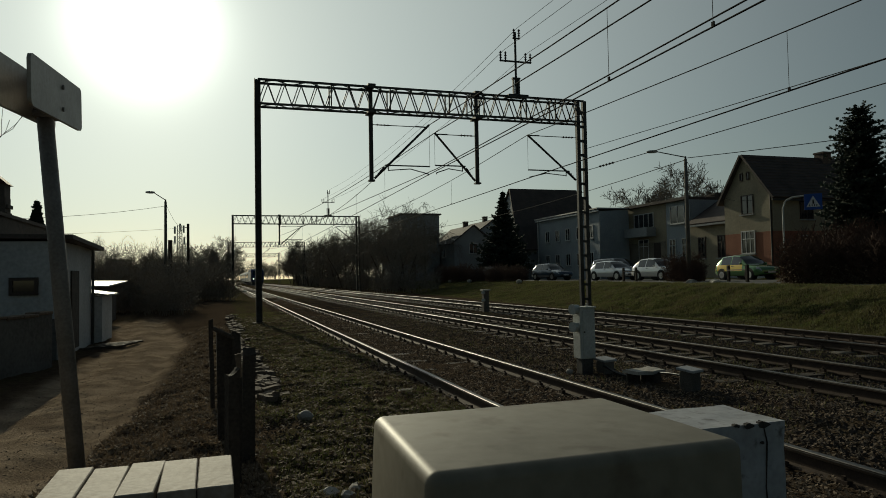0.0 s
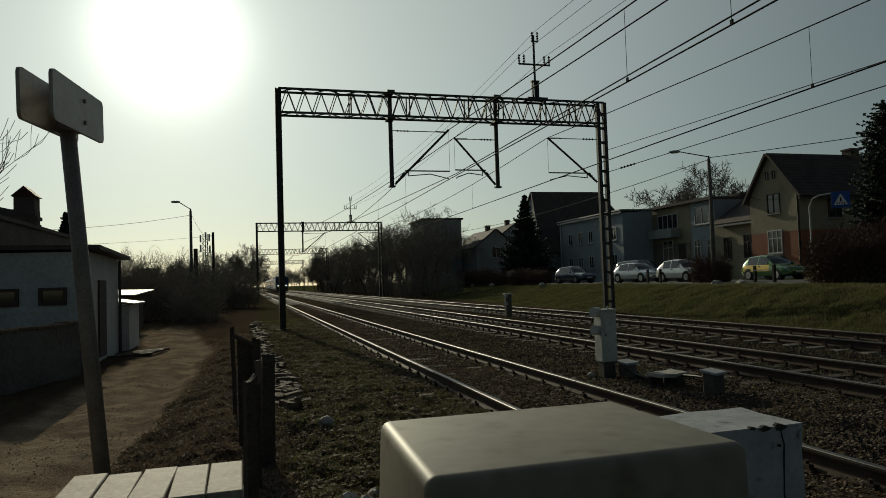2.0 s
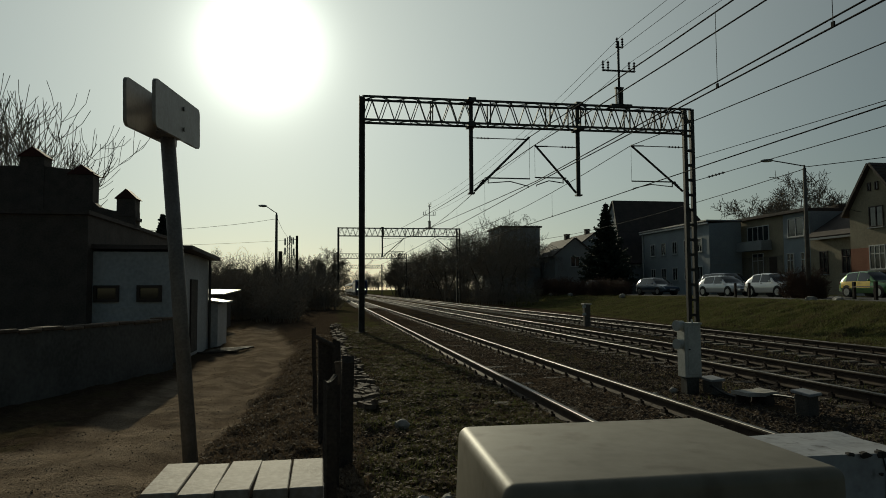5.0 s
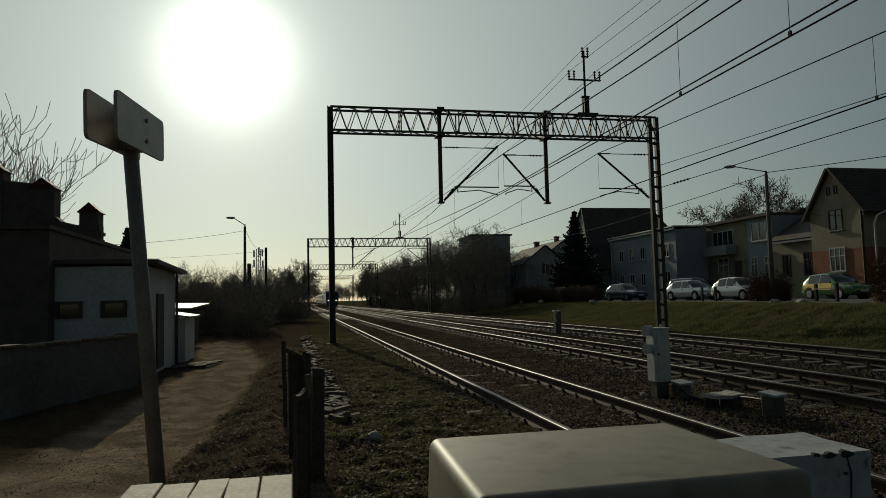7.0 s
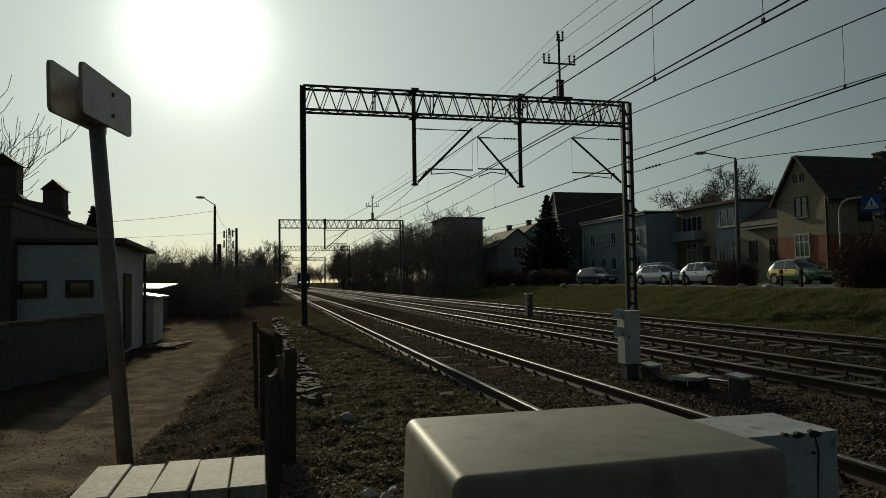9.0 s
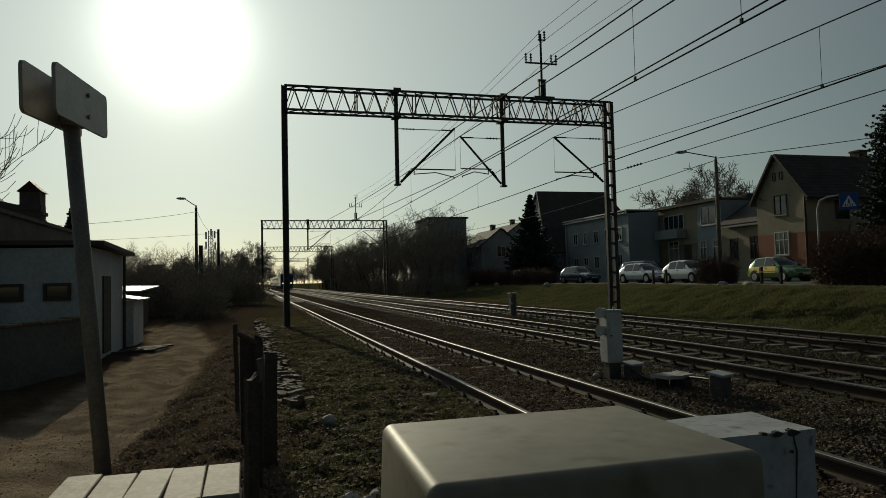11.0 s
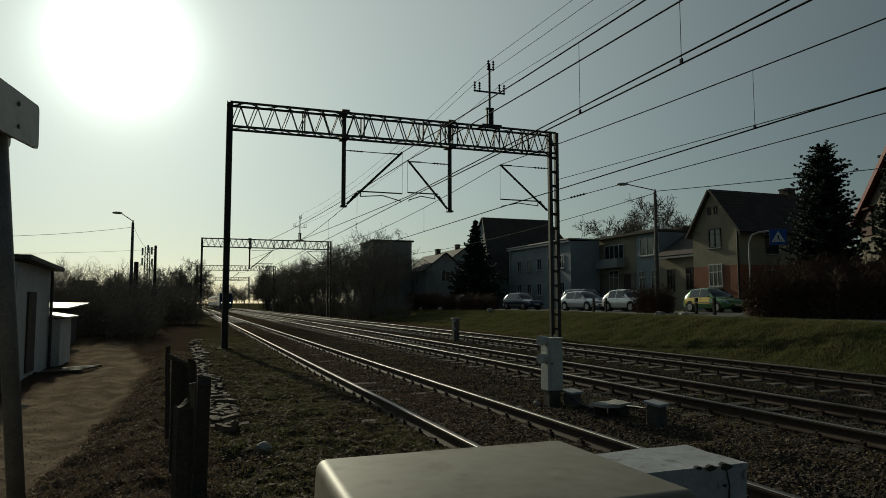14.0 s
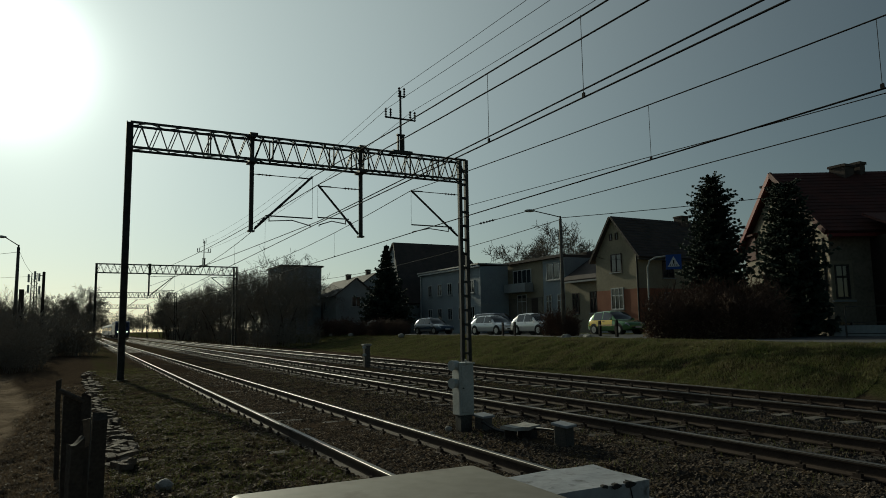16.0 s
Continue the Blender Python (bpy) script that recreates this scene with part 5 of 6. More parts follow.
def big_house():
    h = thing("house", "large old house with dark red tiled roof and worn render", "house")
    T = Matrix.Translation((31.0, 22.5, 0)) @ Matrix.Rotation(math.atan2(-0.49, 0.87), 4, "Z")

    def w(x, y, z):
        return T @ Vector((x, y, z))
    zr, ze, hw, L = 9.05, 5.85, 4.4, 13.0
    bm = bmesh.new(); add_prism(bm, [w(0.3, -hw, 0.7), w(0.3, -hw, ze), w(0.3, 0, zr - 0.15), w(0.3, hw, ze), w(0.3, hw, 0.7)], T.to_3x3() @ Vector((L, 0, 0))); part("wall", bm, "plaster_old", h)
    for s in (-1, 1):
        slab_roof("roof", h, w(0, s * (hw + 0.5), ze - 0.45), w(L + 0.5, s * (hw + 0.5), ze - 0.45), w(L + 0.5, 0, zr), w(0, 0, zr), "roof_red", 0.18, "dark red tiled roof slope")
        bm = bmesh.new(); add_bar(bm, w(-0.04, s * (hw + 0.5), ze - 0.35), w(-0.04, 0, zr + 0.1), 0.1, 0.26); part("verge_board", bm, "trim_red" if s > 0 else "roof_red", h, "red painted verge board")
        tile_rows(h, w(0, s * (hw + 0.5), ze - 0.45), w(L, s * (hw + 0.5), ze - 0.45), w(L, 0, zr), w(0, 0, zr), 18, "roof_red")
    bm = bmesh.new(); add_bar(bm, w(0, -hw - 0.55, ze - 0.5), w(L, -hw - 0.55, ze - 0.5), 0.14, 0.14); part("gutter", bm, "trim_red", h)
    for u in (0.75,):
        bm = bmesh.new(); add_box(bm, (u, -hw - 0.005, 3.35), (0.95, 0.05, 1.85), 0, T); part("surround", bm, "plaster_yellow", h, "pale plaster window surround")
        bm = bmesh.new(); add_box(bm, (u, -hw - 0.02, 3.35), (0.62, 0.1, 1.5), 0, T); win = part("window", bm, "steel_dark", h, "tall window with a dark frame")
        for k in (-1, 1):
            for z, hh in ((3.1, 0.82), (3.82, 0.42)):
                bm = bmesh.new(); add_box(bm, (u + k * 0.14, -hw - 0.05, z), (0.22, 0.06, hh), 0, T); part("pane", bm, "pane", win)
        bm = bmesh.new(); add_box(bm, (u, -hw - 0.07, 2.5), (0.95, 0.2, 0.08), 0, T); part("sill", bm, "plaster_grey", win)
        bm = bmesh.new(); add_box(bm, (u, -hw - 0.03, 1.45), (0.5, 0.06, 0.3), 0, T); part("cellar_window", bm, "pane", h)
    bm = bmesh.new(); add_box(bm, (0.285, -3.9, 3.7), (0.05, 0.45, 1.5), 0, T); part("render_patch", bm, "plaster_yellow", h, "paler patch of render")
    bm = bmesh.new(); add_rod(bm, w(0.02, -hw - 0.08, 0.8), w(0.02, -hw - 0.08, 5.3), 0.06, 8); part("downpipe", bm, "steel_dark", h)
    for u in (1.5, -1.5):
        bm = bmesh.new(); add_box(bm, (0.27, u, 3.4), (0.1, 1.0, 1.7), 0, T); win = part("window", bm, "frame_white", h)
        for k in (-1, 1):
            bm = bmesh.new(); add_box(bm, (0.24, u + k * 0.24, 3.4), (0.08, 0.4, 1.5), 0, T); part("pane", bm, "pane", win)
    # The projecting part lies in shade; dark boarding puts that into its colour.
    bm = bmesh.new(); add_box(bm, (4.6, -hw - 1.1, 3.0), (5.0, 2.2, 4.6), 0, T); porch = part("porch", bm, "old_wood", h, "projecting porch, its shade put in as dark boards")
    for i in range(9):
        bm = bmesh.new(); add_box(bm, (2.4 + 0.55 * i, -hw - 2.22, 3.0), (0.06, 0.05, 4.5), 0, T); part("batten", bm, "old_wood", porch)
    slab_roof("porch_roof", porch, w(1.9, -hw - 2.6, 5.25), w(7.4, -hw - 2.6, 5.25), w(7.4, -hw + 0.1, 6.3), w(1.9, -hw + 0.1, 6.3), "roof_red", 0.1)
    for u, hh, ww in ((3.5, 0.85, 0.8), (4.35, 1.0, 0.42)):
        p = w(u, -0.2, 0); chimney(h, p.x, p.y, zr - 0.4, hh, ww)
    p = w(1.2, 3.0, 0); chimney(h, p.x, p.y, 6.6, 2.6, 0.5)
    bm = bmesh.new(); add_box(bm, (0.9, 3.4, 5.7), (1.4, 1.2, 1.3), 0, T); dm = part("dormer", bm, "roof_red", h)
    slab_roof("dormer_roof", dm, w(0.0, 2.6, 6.35), w(0.0, 4.2, 6.35), w(2.6, 4.2, 7.0), w(2.6, 2.6, 7.0), "roof_red", 0.1)


big_house()

far_block(23.6, 29.2, 91.5, 99.0, 9.2, "plaster_grey", "roof_dark", "square flat-roofed block half hidden by bare trees", 3, 1.0)


def far_gable(x0, x1, y0, y1, ze, zr, mat, label):
    h = thing("far_house", label, "house", group="distant houses")
    xm = (x0 + x1) / 2
    bm = bmesh.new(); add_prism(bm, [(x0, y0, 0.8), (x0, y0, ze), (xm, y0, zr), (x1, y0, ze), (x1, y0, 0.8)], (0, y1 - y0, 0)); part("wall", bm, mat, h)
    for xe, s in ((x0 - 0.4, -1), (x1 + 0.4, 1)):
        slab_roof("roof", h, (xe, y0 - 0.3, ze - 0.4), (xe, y1 + 0.3, ze - 0.4), (xm, y1 + 0.3, zr), (xm, y0 - 0.3, zr), "roof_dark", 0.15)
    window(h, (xm, y0, ze - 1.0), 1.2, 1.3, "y", 2); window(h, (x0, (y0 + y1) / 2, ze - 1.4), 1.2, 1.3, "x", 2)
    chimney(h, xm, y0 + 3, zr - 0.3, 1.1, 0.6)


far_gable(29.5, 35.0, 86.0, 95.0, 6.2, 8.3, "plaster_grey", "pale gabled house behind the dark spruce")
far_gable(33.5, 40.0, 90.0, 99.0, 7.2, 9.4, "plaster_blue", "pale gabled house behind the dark spruce")
far_gable(26.0, 31.5, 104.0, 114.0, 6.6, 9.0, "plaster_grey", "far gabled house among bare trees")
far_gable(47.5, 56.0, 24.0, 34.0, 6.5, 9.0, "plaster_yellow", "house behind the spruces with a dark roof")


# ---- cars ----
def car(x, y, z, L, W, H, paint, label, heading=0.0, estate=0.0, rear_paint=None):
    """A parked car with a lofted body; its nose points to local -y."""
    c = thing("car", label, "car", (x, y, z), heading, "parked cars")
    hl, hw = L / 2, W / 2
    lo, sh = 0.22, 0.60 * H
    line = [(-hl, 0.52), (-hl + 0.05, sh - 0.24), (-hl + 0.18, sh - 0.13), (-hl + 0.6, sh - 0.05), (-hl + 1.02, sh + 0.02),
            (-hl + 1.4, lerp(sh, H, 0.55)), (-hl + 1.78, H - 0.05), (-hl + 2.2, H), (hl - 1.5, H - 0.01), (hl - 0.8 + estate, H - 0.07),
            (hl - 0.35 + estate * 0.6, lerp(sh, H, 0.45)), (hl - 0.13, sh + 0.02), (hl - 0.03, sh - 0.18), (hl, 0.55)]

    def top(v):
        for (a, p), (b, q) in zip(line, line[1:]):
            if v <= b:
                return lerp(p, q, (v - a) / (b - a))
        return line[-1][1]

    def section(v):
        zt = top(v)
        e = max(0.0, (abs(v) - (hl - 0.55)) / 0.55)
        w = hw * (1 - 0.2 * e * e)
        k = max(0.0, min(1.0, (zt - sh) / (H - sh)))
        zb = min(sh, zt - 0.05)
        zs = max(zb + 0.01, zt - 0.08)
        ws = w * lerp(0.88, 0.73, k)
        lo2 = lo + 0.1 * e
        return [(0.88 * w, lo2), (0.97 * w, lo2 + 0.06), (w, lerp(lo2, zb, 0.45)), (0.985 * w, lerp(lo2, zb, 0.8)), (0.94 * w, zb),
                (lerp(0.94 * w, ws, 0.5), lerp(zb, zs, 0.5)), (ws, zs), (ws * 0.86, lerp(zs, zt, 0.75)), (0.0, zt)]

    def skin(name, mat, va, vb, j0, j1, sides, proud, parent, steps=8, text=""):
        bm = bmesh.new()
        for s in sides:
            rows = []
            for i in range(steps + 1):
                v = lerp(va, vb, i / steps)
                sec = section(v)[j0:j1 + 1]
                rows.append([bm.verts.new((s * (p + proud * (p > 0.01)), v, q + proud * 0.7)) for p, q in sec])
            for r0, r1 in zip(rows, rows[1:]):
                for i in range(len(r0) - 1):
                    bm.faces.new((r0[i], r0[i + 1], r1[i + 1], r1[i]))
        bmesh.ops.remove_doubles(bm, verts=list(bm.verts), dist=0.0005)
        bmesh.ops.recalc_face_normals(bm, faces=list(bm.faces))
        return part(name, bm, mat, parent, text, True)

    bm = bmesh.new()
    stations = sorted({round(lerp(-hl, hl, i / 36), 4) for i in range(37)} | {round(a, 4) for a, b in line})
    rings = []
    for v in stations:
        sec = section(v)
        rings.append([bm.verts.new((p, v, q)) for p, q in sec] + [bm.verts.new((-p, v, q)) for p, q in sec[-2::-1]])
    n = len(rings[0])
    for r0, r1 in zip(rings, rings[1:]):
        for i in range(n):
            bm.faces.new((r0[i], r0[(i + 1) % n], r1[(i + 1) % n], r1[i]))
    bm.faces.new(rings[0]); bm.faces.new(rings[-1])
    bmesh.ops.recalc_face_normals(bm, faces=list(bm.faces))
    part("body", bm, paint, c, "", True)
    for s in (-1, 1):
        skin("side_window", "car_glass", -hl + 1.52, -hl + 2.3, 4, 6, (s,), 0.006, c)
        skin("side_window", "car_glass", -hl + 2.38, hl - 0.85 + estate, 4, 6, (s,), 0.006, c)
        bm = bmesh.new(); add_box(bm, (s * (hw + 0.05), -hl + 1.38, sh + 0.06), (0.16, 0.1, 0.12)); bevel(bm, 0.03, 2); part("mirror", bm, paint, c)
        skin("headlight", "lamp_glass", -hl + 0.03, -hl + 0.3, 3, 5, (s,), 0.012, c, 4)
        skin("tail_light", "red_lens", hl - 0.2, hl - 0.03, 3, 5, (s,), 0.012, c, 4)
        bm = bmesh.new(); add_box(bm, (s * hw * 0.985, -hl + 2.15, sh - 0.08), (0.03, 0.16, 0.03)); part("door_handle", bm, "black", c)
        if rear_paint:
            skin("side_panel", rear_paint, -0.55, hl - 0.1, 2, 4, (s,), 0.006, c, 8, "yellow and orange side panel")
        for cy in (hl - 0.8, -hl + 0.82):
            bm = bmesh.new(); add_rod(bm, (s * (hw - 0.3), cy, 0.33), (s * (hw + 0.004), cy, 0.33), 0.36, 24); part("wheel_arch", bm, "black", c)
            bm = bmesh.new(); add_rod(bm, (s * (hw - 0.2), cy, 0.30), (s * (hw + 0.012), cy, 0.30), 0.30, 24); wh = part("wheel", bm, "tyre", c)
            bm = bmesh.new(); add_rod(bm, (s * (hw - 0.02), cy, 0.30), (s * (hw + 0.022), cy, 0.30), 0.2, 16); part("rim", bm, "chrome", wh)
    skin("windscreen", "car_glass", -hl + 1.06, -hl + 1.74, 6, 8, (-1, 1), 0.008, c)
    skin("rear_window", "car_glass", hl - 0.72 + estate, hl - 0.2, 6, 8, (-1, 1), 0.008, c)
    bm = bmesh.new(); add_box(bm, (0, -hl + 0.03, 0.42), (W * 0.62, 0.08, 0.12)); bevel(bm, 0.02, 1); part("bumper_grille", bm, "black", c)
    bm = bmesh.new(); add_box(bm, (0, -hl - 0.015, 0.45), (0.5, 0.02, 0.11)); part("number_plate", bm, "white_sign", c, "plain white plate")
    return c


car(29.6, 32.9, 1.03, 3.85, 1.70, 1.47, "car_green", "green compact car with a yellow side panel parked on the street", 0.0, 0.15, "car_yellow")
car(27.3, 38.2, 1.05, 3.9, 1.72, 1.46, "car_white", "white hatchback parked along the street above the bank", 0.1, 0.0)
car(27.2, 43.4, 1.05, 4.2, 1.75, 1.42, "car_silver", "silver car parked along the street above the bank", 0.12, 0.0)
car(27.0, 53.0, 1.05, 4.1, 1.72, 1.45, "car_dark", "dark blue hatchback parked along the street above the bank", 0.15, 0.1)
car(30.6, 48.6, 1.05, 4.9, 1.9, 1.72, "car_dark", "dark van parked by the terrace", 0.1, 0.3)
car(27.2, 66.0, 1.05, 4.1, 1.72, 1.45, "car_dark", "dark car half hidden by bushes on the street", 0.1, 0.1)


# ---- street furniture ----
def crossing_sign():
    s = thing("pedestrian_crossing_sign", "blue square pedestrian crossing sign on a bent grey pole", "road sign")
    pts = [(21.15, 21.45, 0.8), (21.15, 21.45, 4.0), (21.2, 21.35, 4.3), (21.35, 21.15, 4.42), (21.6, 20.85, 4.45)]
    bm = bmesh.new()
    for a, b in zip(pts, pts[1:]):
        add_rod(bm, a, b, 0.035, 8)
    part("pole", bm, "grey_paint", s)
    T = Matrix.Translation((21.82, 20.62, 4.2)) @ Matrix.Rotation(math.atan2(20.6, 21.8) - math.pi / 2 , 4, "Z")
    bm = bmesh.new(); add_box(bm, (0, 0, 0), (0.62, 0.02, 0.62), 0, T); bevel(bm, 0.006, 1); pl = part("plate", bm, "blue_sign", s)
    bm = bmesh.new(); add_prism(bm, [T @ Vector(p) for p in ((-0.24, -0.014, -0.2), (0.24, -0.014, -0.2), (0, -0.014, 0.24))], T.to_3x3() @ Vector((0, -0.006, 0))); part("triangle", bm, "white_sign", pl, "white triangle")
    for i in range(4):
        bm = bmesh.new(); add_box(bm, (-0.12 + 0.08 * i, -0.026, -0.14), (0.03, 0.006, 0.08), 0, T); part("stripe", bm, "black", pl)
    bm = bmesh.new(); add_box(bm, (0.0, -0.026, 0.0), (0.05, 0.006, 0.16), 0.0, T); part("symbol", bm, "black", pl, "plain dark bar")


crossing_sign()


def rail_fence(pts, h, label, name="street_fence", wood=False):
    f = thing(name, label, "fence", group="fences by the street")
    for (ax, ay), (bx, by) in zip(pts, pts[1:]):
        n = max(1, int(math.hypot(bx - ax, by - ay) / 1.6))
        for i in range(n + 1):
            x, y = lerp(ax, bx, i / n), lerp(ay, by, i / n)
            bm = bmesh.new(); add_box(bm, (x, y, 1.0 + h / 2), (0.12 if wood else 0.05, 0.12 if wood else 0.05, h)); part("post", bm, "old_wood" if wood else "steel_dark", f)
        for z in ((h * 0.72,) if wood else (h, h * 0.5, h * 0.15)):
            bm = bmesh.new(); add_bar(bm, (ax, ay, 1.0 + z), (bx, by, 1.0 + z), 0.16 if wood else 0.035, 0.05 if wood else 0.035); part("rail", bm, "old_wood" if wood else "steel_dark", f)


rail_fence([(24.5, 15.2), (27.5, 11.5), (31.0, 7.0)], 1.15, "thin dark metal railing along the street")
rail_fence([(24.4, 28.4), (23.4, 26.0)], 0.85, "low dark wooden rail fence by the parked car", "wooden_fence", True)
rail_fence([(24.6, 38.2), (24.6, 36.8)], 0.9, "short dark wooden rail fence by the parked car", "wooden_fence", True)
gw = thing("garden_wall", "pale low garden wall in front of the large house", "wall")
bm = bmesh.new(); add_prism(bm, [(26.9, 17.2, 0.9), (26.9, 17.2, 1.45), (34.0, 9.5, 1.45), (34.0, 9.5, 0.9)], (0.2, 0.2, 0)); part("wall", bm, "plaster_grey", gw)


# ---- trees and bushes ----
def tube(verts, faces, a, b, ra, rb, sides=4):
    d = (b - a)
    if d.length < 1e-5:
        return
    z = d.normalized()
    x = z.orthogonal().normalized()
    y = z.cross(x)
    k = len(verts)
    for p, r in ((a, ra), (b, rb)):
        for i in range(sides):
            t = 2 * math.pi * i / sides
            verts.append(p + (x * math.cos(t) + y * math.sin(t)) * r)
    for i in range(sides):
        j = (i + 1) % sides
        faces.append((k + i, k + j, k + sides + j, k + sides + i))


RMIN = 0.017


def branch(rng, out, p, d, length, r, level, droop, depth):
    """Grow one limb and its side limbs; out: (verts, faces) by level 0 and above."""
    n = 4 if level < 2 else 3
    verts, faces = out[0] if level == 0 else out[1]
    pts = [p]
    for i in range(n):
        d = (d + Vector((rng.uniform(-1, 1), rng.uniform(-1, 1), rng.uniform(-0.6, 0.8))) * (0.16 + 0.05 * level) + Vector((0, 0, -droop * level * 0.12 + (0.06 if droop == 0 else 0)))).normalized()
        q = p + d * (length / n)
        ra, rb = max(RMIN, r * (1 - 0.7 * i / n)), max(RMIN, r * (1 - 0.7 * (i + 1) / n))
        tube(verts, faces, p, q, ra, rb, 7 if level == 0 else (4 if level < 3 else 3))
        p = q
        pts.append((p, d, rb))
        if level < depth and (i >= 1 or level > 0):
            for _ in range(rng.choice((2, 2, 3)) if level < depth - 1 else rng.choice((2, 3, 3))):
                side = d.orthogonal().normalized()
                side.rotate(Matrix.Rotation(rng.uniform(0, 6.28), 3, d))
                nd = (d * rng.uniform(0.35, 0.8) + side * rng.uniform(0.5, 1.0)).normalized()
                branch(rng, out, p, nd, length * rng.uniform(0.42, 0.62), rb * 0.62, level + 1, droop, depth)


def bare_tree(name, label, seed, h, r, depth=4, droop=0.0, cat="tree", group="bare trees", stems=1):
    rng = random.Random(seed)
    t = thing(name, label, cat, (0, 0, 0), 0, group)
    out = [([], []), ([], [])]
    for s in range(stems):
        a = rng.uniform(0, 6.28)
        d = Vector((0, 0, 1)) if stems == 1 else Vector((math.cos(a) * 0.25, math.sin(a) * 0.25, 1)).normalized()
        branch(rng, out, Vector((0, 0, -0.1)) + Vector((math.cos(a), math.sin(a), 0)) * (0.0 if stems == 1 else 0.25), d, h * 0.62, r, 0, droop, depth)
    for nm, (v, f), mt in (("trunk", out[0], "bark"), ("crown", out[1], "twig")):
        me = bpy.data.meshes.new(nm); me.from_pydata(v, [], f); me.materials.append(M[mt])
        o = new(nm, me); o.parent = t
    return t


def shrub(label, seed, h, w, stems, mat="twig", leaves=260):
    """A dense leafless bush: thin stems with a haze of fine twigs."""
    rng = random.Random(seed)
    t = thing("bush", label, "bush", (0, 0, 0), 0, "bushes beside the tracks")
    v, f = [], []
    lv, lf = [], []
    for s in range(stems):
        a, rr = rng.uniform(0, 6.28), math.sqrt(rng.random()) * w * 0.8
        p = Vector((math.cos(a) * rr, math.sin(a) * rr, -0.1))
        d = Vector((math.cos(a) * 0.3 * rng.random(), math.sin(a) * 0.3 * rng.random(), 1)).normalized()
        L = h * rng.uniform(0.55, 1.0) * (1 - 0.35 * (rr / w) ** 2)
        for i in range(5):
            d = (d + Vector((rng.uniform(-1, 1), rng.uniform(-1, 1), 0.3)) * 0.16).normalized()
            q = p + d * L / 5
            tube(v, f, p, q, 0.018 * (1 - i / 6), 0.018 * (1 - (i + 1) / 6), 3)
            p = q
            for _ in range(3):
                e = p + Vector((rng.uniform(-1, 1), rng.uniform(-1, 1), rng.uniform(-0.1, 1))) * h * 0.16
                tube(v, f, p, e, 0.012, 0.007, 3)
                for _ in range(2):
                    g = e + Vector((rng.uniform(-1, 1), rng.uniform(-1, 1), rng.uniform(-0.2, 0.9))) * h * 0.1
                    tube(v, f, p.lerp(e, rng.random()), g, 0.008, 0.006, 3)
    for i in range(leaves):
        a, rr = rng.uniform(0, 6.28), math.sqrt(rng.random()) * w
        z = rng.random() ** 1.4 * h * 0.8 * (1 - 0.5 * (rr / w) ** 2)
        c = Vector((math.cos(a) * rr, math.sin(a) * rr, z))
        u = Vector((rng.uniform(-1, 1), rng.uniform(-1, 1), rng.uniform(-1, 1))).normalized() * 0.05
        w2 = u.orthogonal().normalized() * 0.03
        k = len(lv); lv += [c - u, c + w2, c + u, c - w2]; lf.append((k, k + 1, k + 2, k + 3))
    for nm, vv, ff, mt in (("branchwork", v, f, mat), ("leaf_litter", lv, lf, "dry_leaf")):
        me = bpy.data.meshes.new(nm); me.from_pydata(vv, [], ff); me.materials.append(M[mt])
        o = new(nm, me); o.parent = t
        if nm == "leaf_litter":
            o["kind"] = "stuff"
    return t


def conifer(label, seed, h, w, ragged=0.15, x=0, y=0, z=0, power=0.9):
    rng = random.Random(seed)
    t = thing("spruce", label, "conifer", (x, y, z), 0, "dark spruces")
    v, f = [], []
    tube(v, f, Vector((0, 0, -0.2)), Vector((0, 0, h)), 0.02 * h, 0.01, 7)
    me = bpy.data.meshes.new("trunk"); me.from_pydata(v, [], f); me.materials.append(M["bark"]); o = new("trunk", me); o.parent = t
    v, f = [], []
    zz = h * 0.05
    while zz < h * 0.985:
        R = w * (1 - zz / h) ** power * rng.uniform(1 - ragged, 1 + ragged) + 0.03
        n = int(10 + 11 * (1 - zz / h))
        a0 = rng.uniform(0, 6.28)
        for i in range(n):
            a = a0 + 6.28 * i / n + rng.uniform(-0.2, 0.2)
            L = R * rng.choice((0.6, 0.8, 0.9, 1.0, 1.05)) * rng.uniform(0.9, 1.1)
            tip = Vector((math.cos(a), math.sin(a), rng.uniform(-0.25, 0.55))) * L
            base = Vector((0, 0, min(h * 0.97, zz + rng.uniform(-0.03, 0.03) * h)))
            m = 6
            for k in range(1, m + 1):
                p = base + tip * (k / m) + Vector((0, 0, 0.12 * L * (k / m) ** 2))
                for _ in range(14):
                    u = (tip.normalized() * rng.uniform(0.3, 1) + Vector((rng.uniform(-1, 1), rng.uniform(-1, 1), rng.uniform(-0.9, 0.3)))).normalized() * (0.14 + 0.06 * w) * (0.35 + 0.7 * (1 - zz / h)) * rng.uniform(0.6, 1.3)
                    s = u.orthogonal().normalized() * 0.075 * (0.7 + 0.3 * w) * (0.5 + 0.6 * (1 - zz / h))
                    j = len(v); v += [p, p + u * 0.5 + s, p + u, p + u * 0.5 - s]; f.append((j, j + 1, j + 2, j + 3))
        zz += 0.027 * h * (0.6 + 0.6 * (1 - zz / h)) * 0.8
    me = bpy.data.meshes.new("needles"); me.from_pydata(v, [], f); me.materials.append(M["needle"]); o = new("needles", me); o.parent = t
    return t


def at(x, y, z, s=1.0, rz=0.0, sz=None):
    return Matrix.Translation((x, y, z)) @ Matrix.Rotation(rz, 4, "Z") @ Matrix.Diagonal((s, s, sz or s, 1))


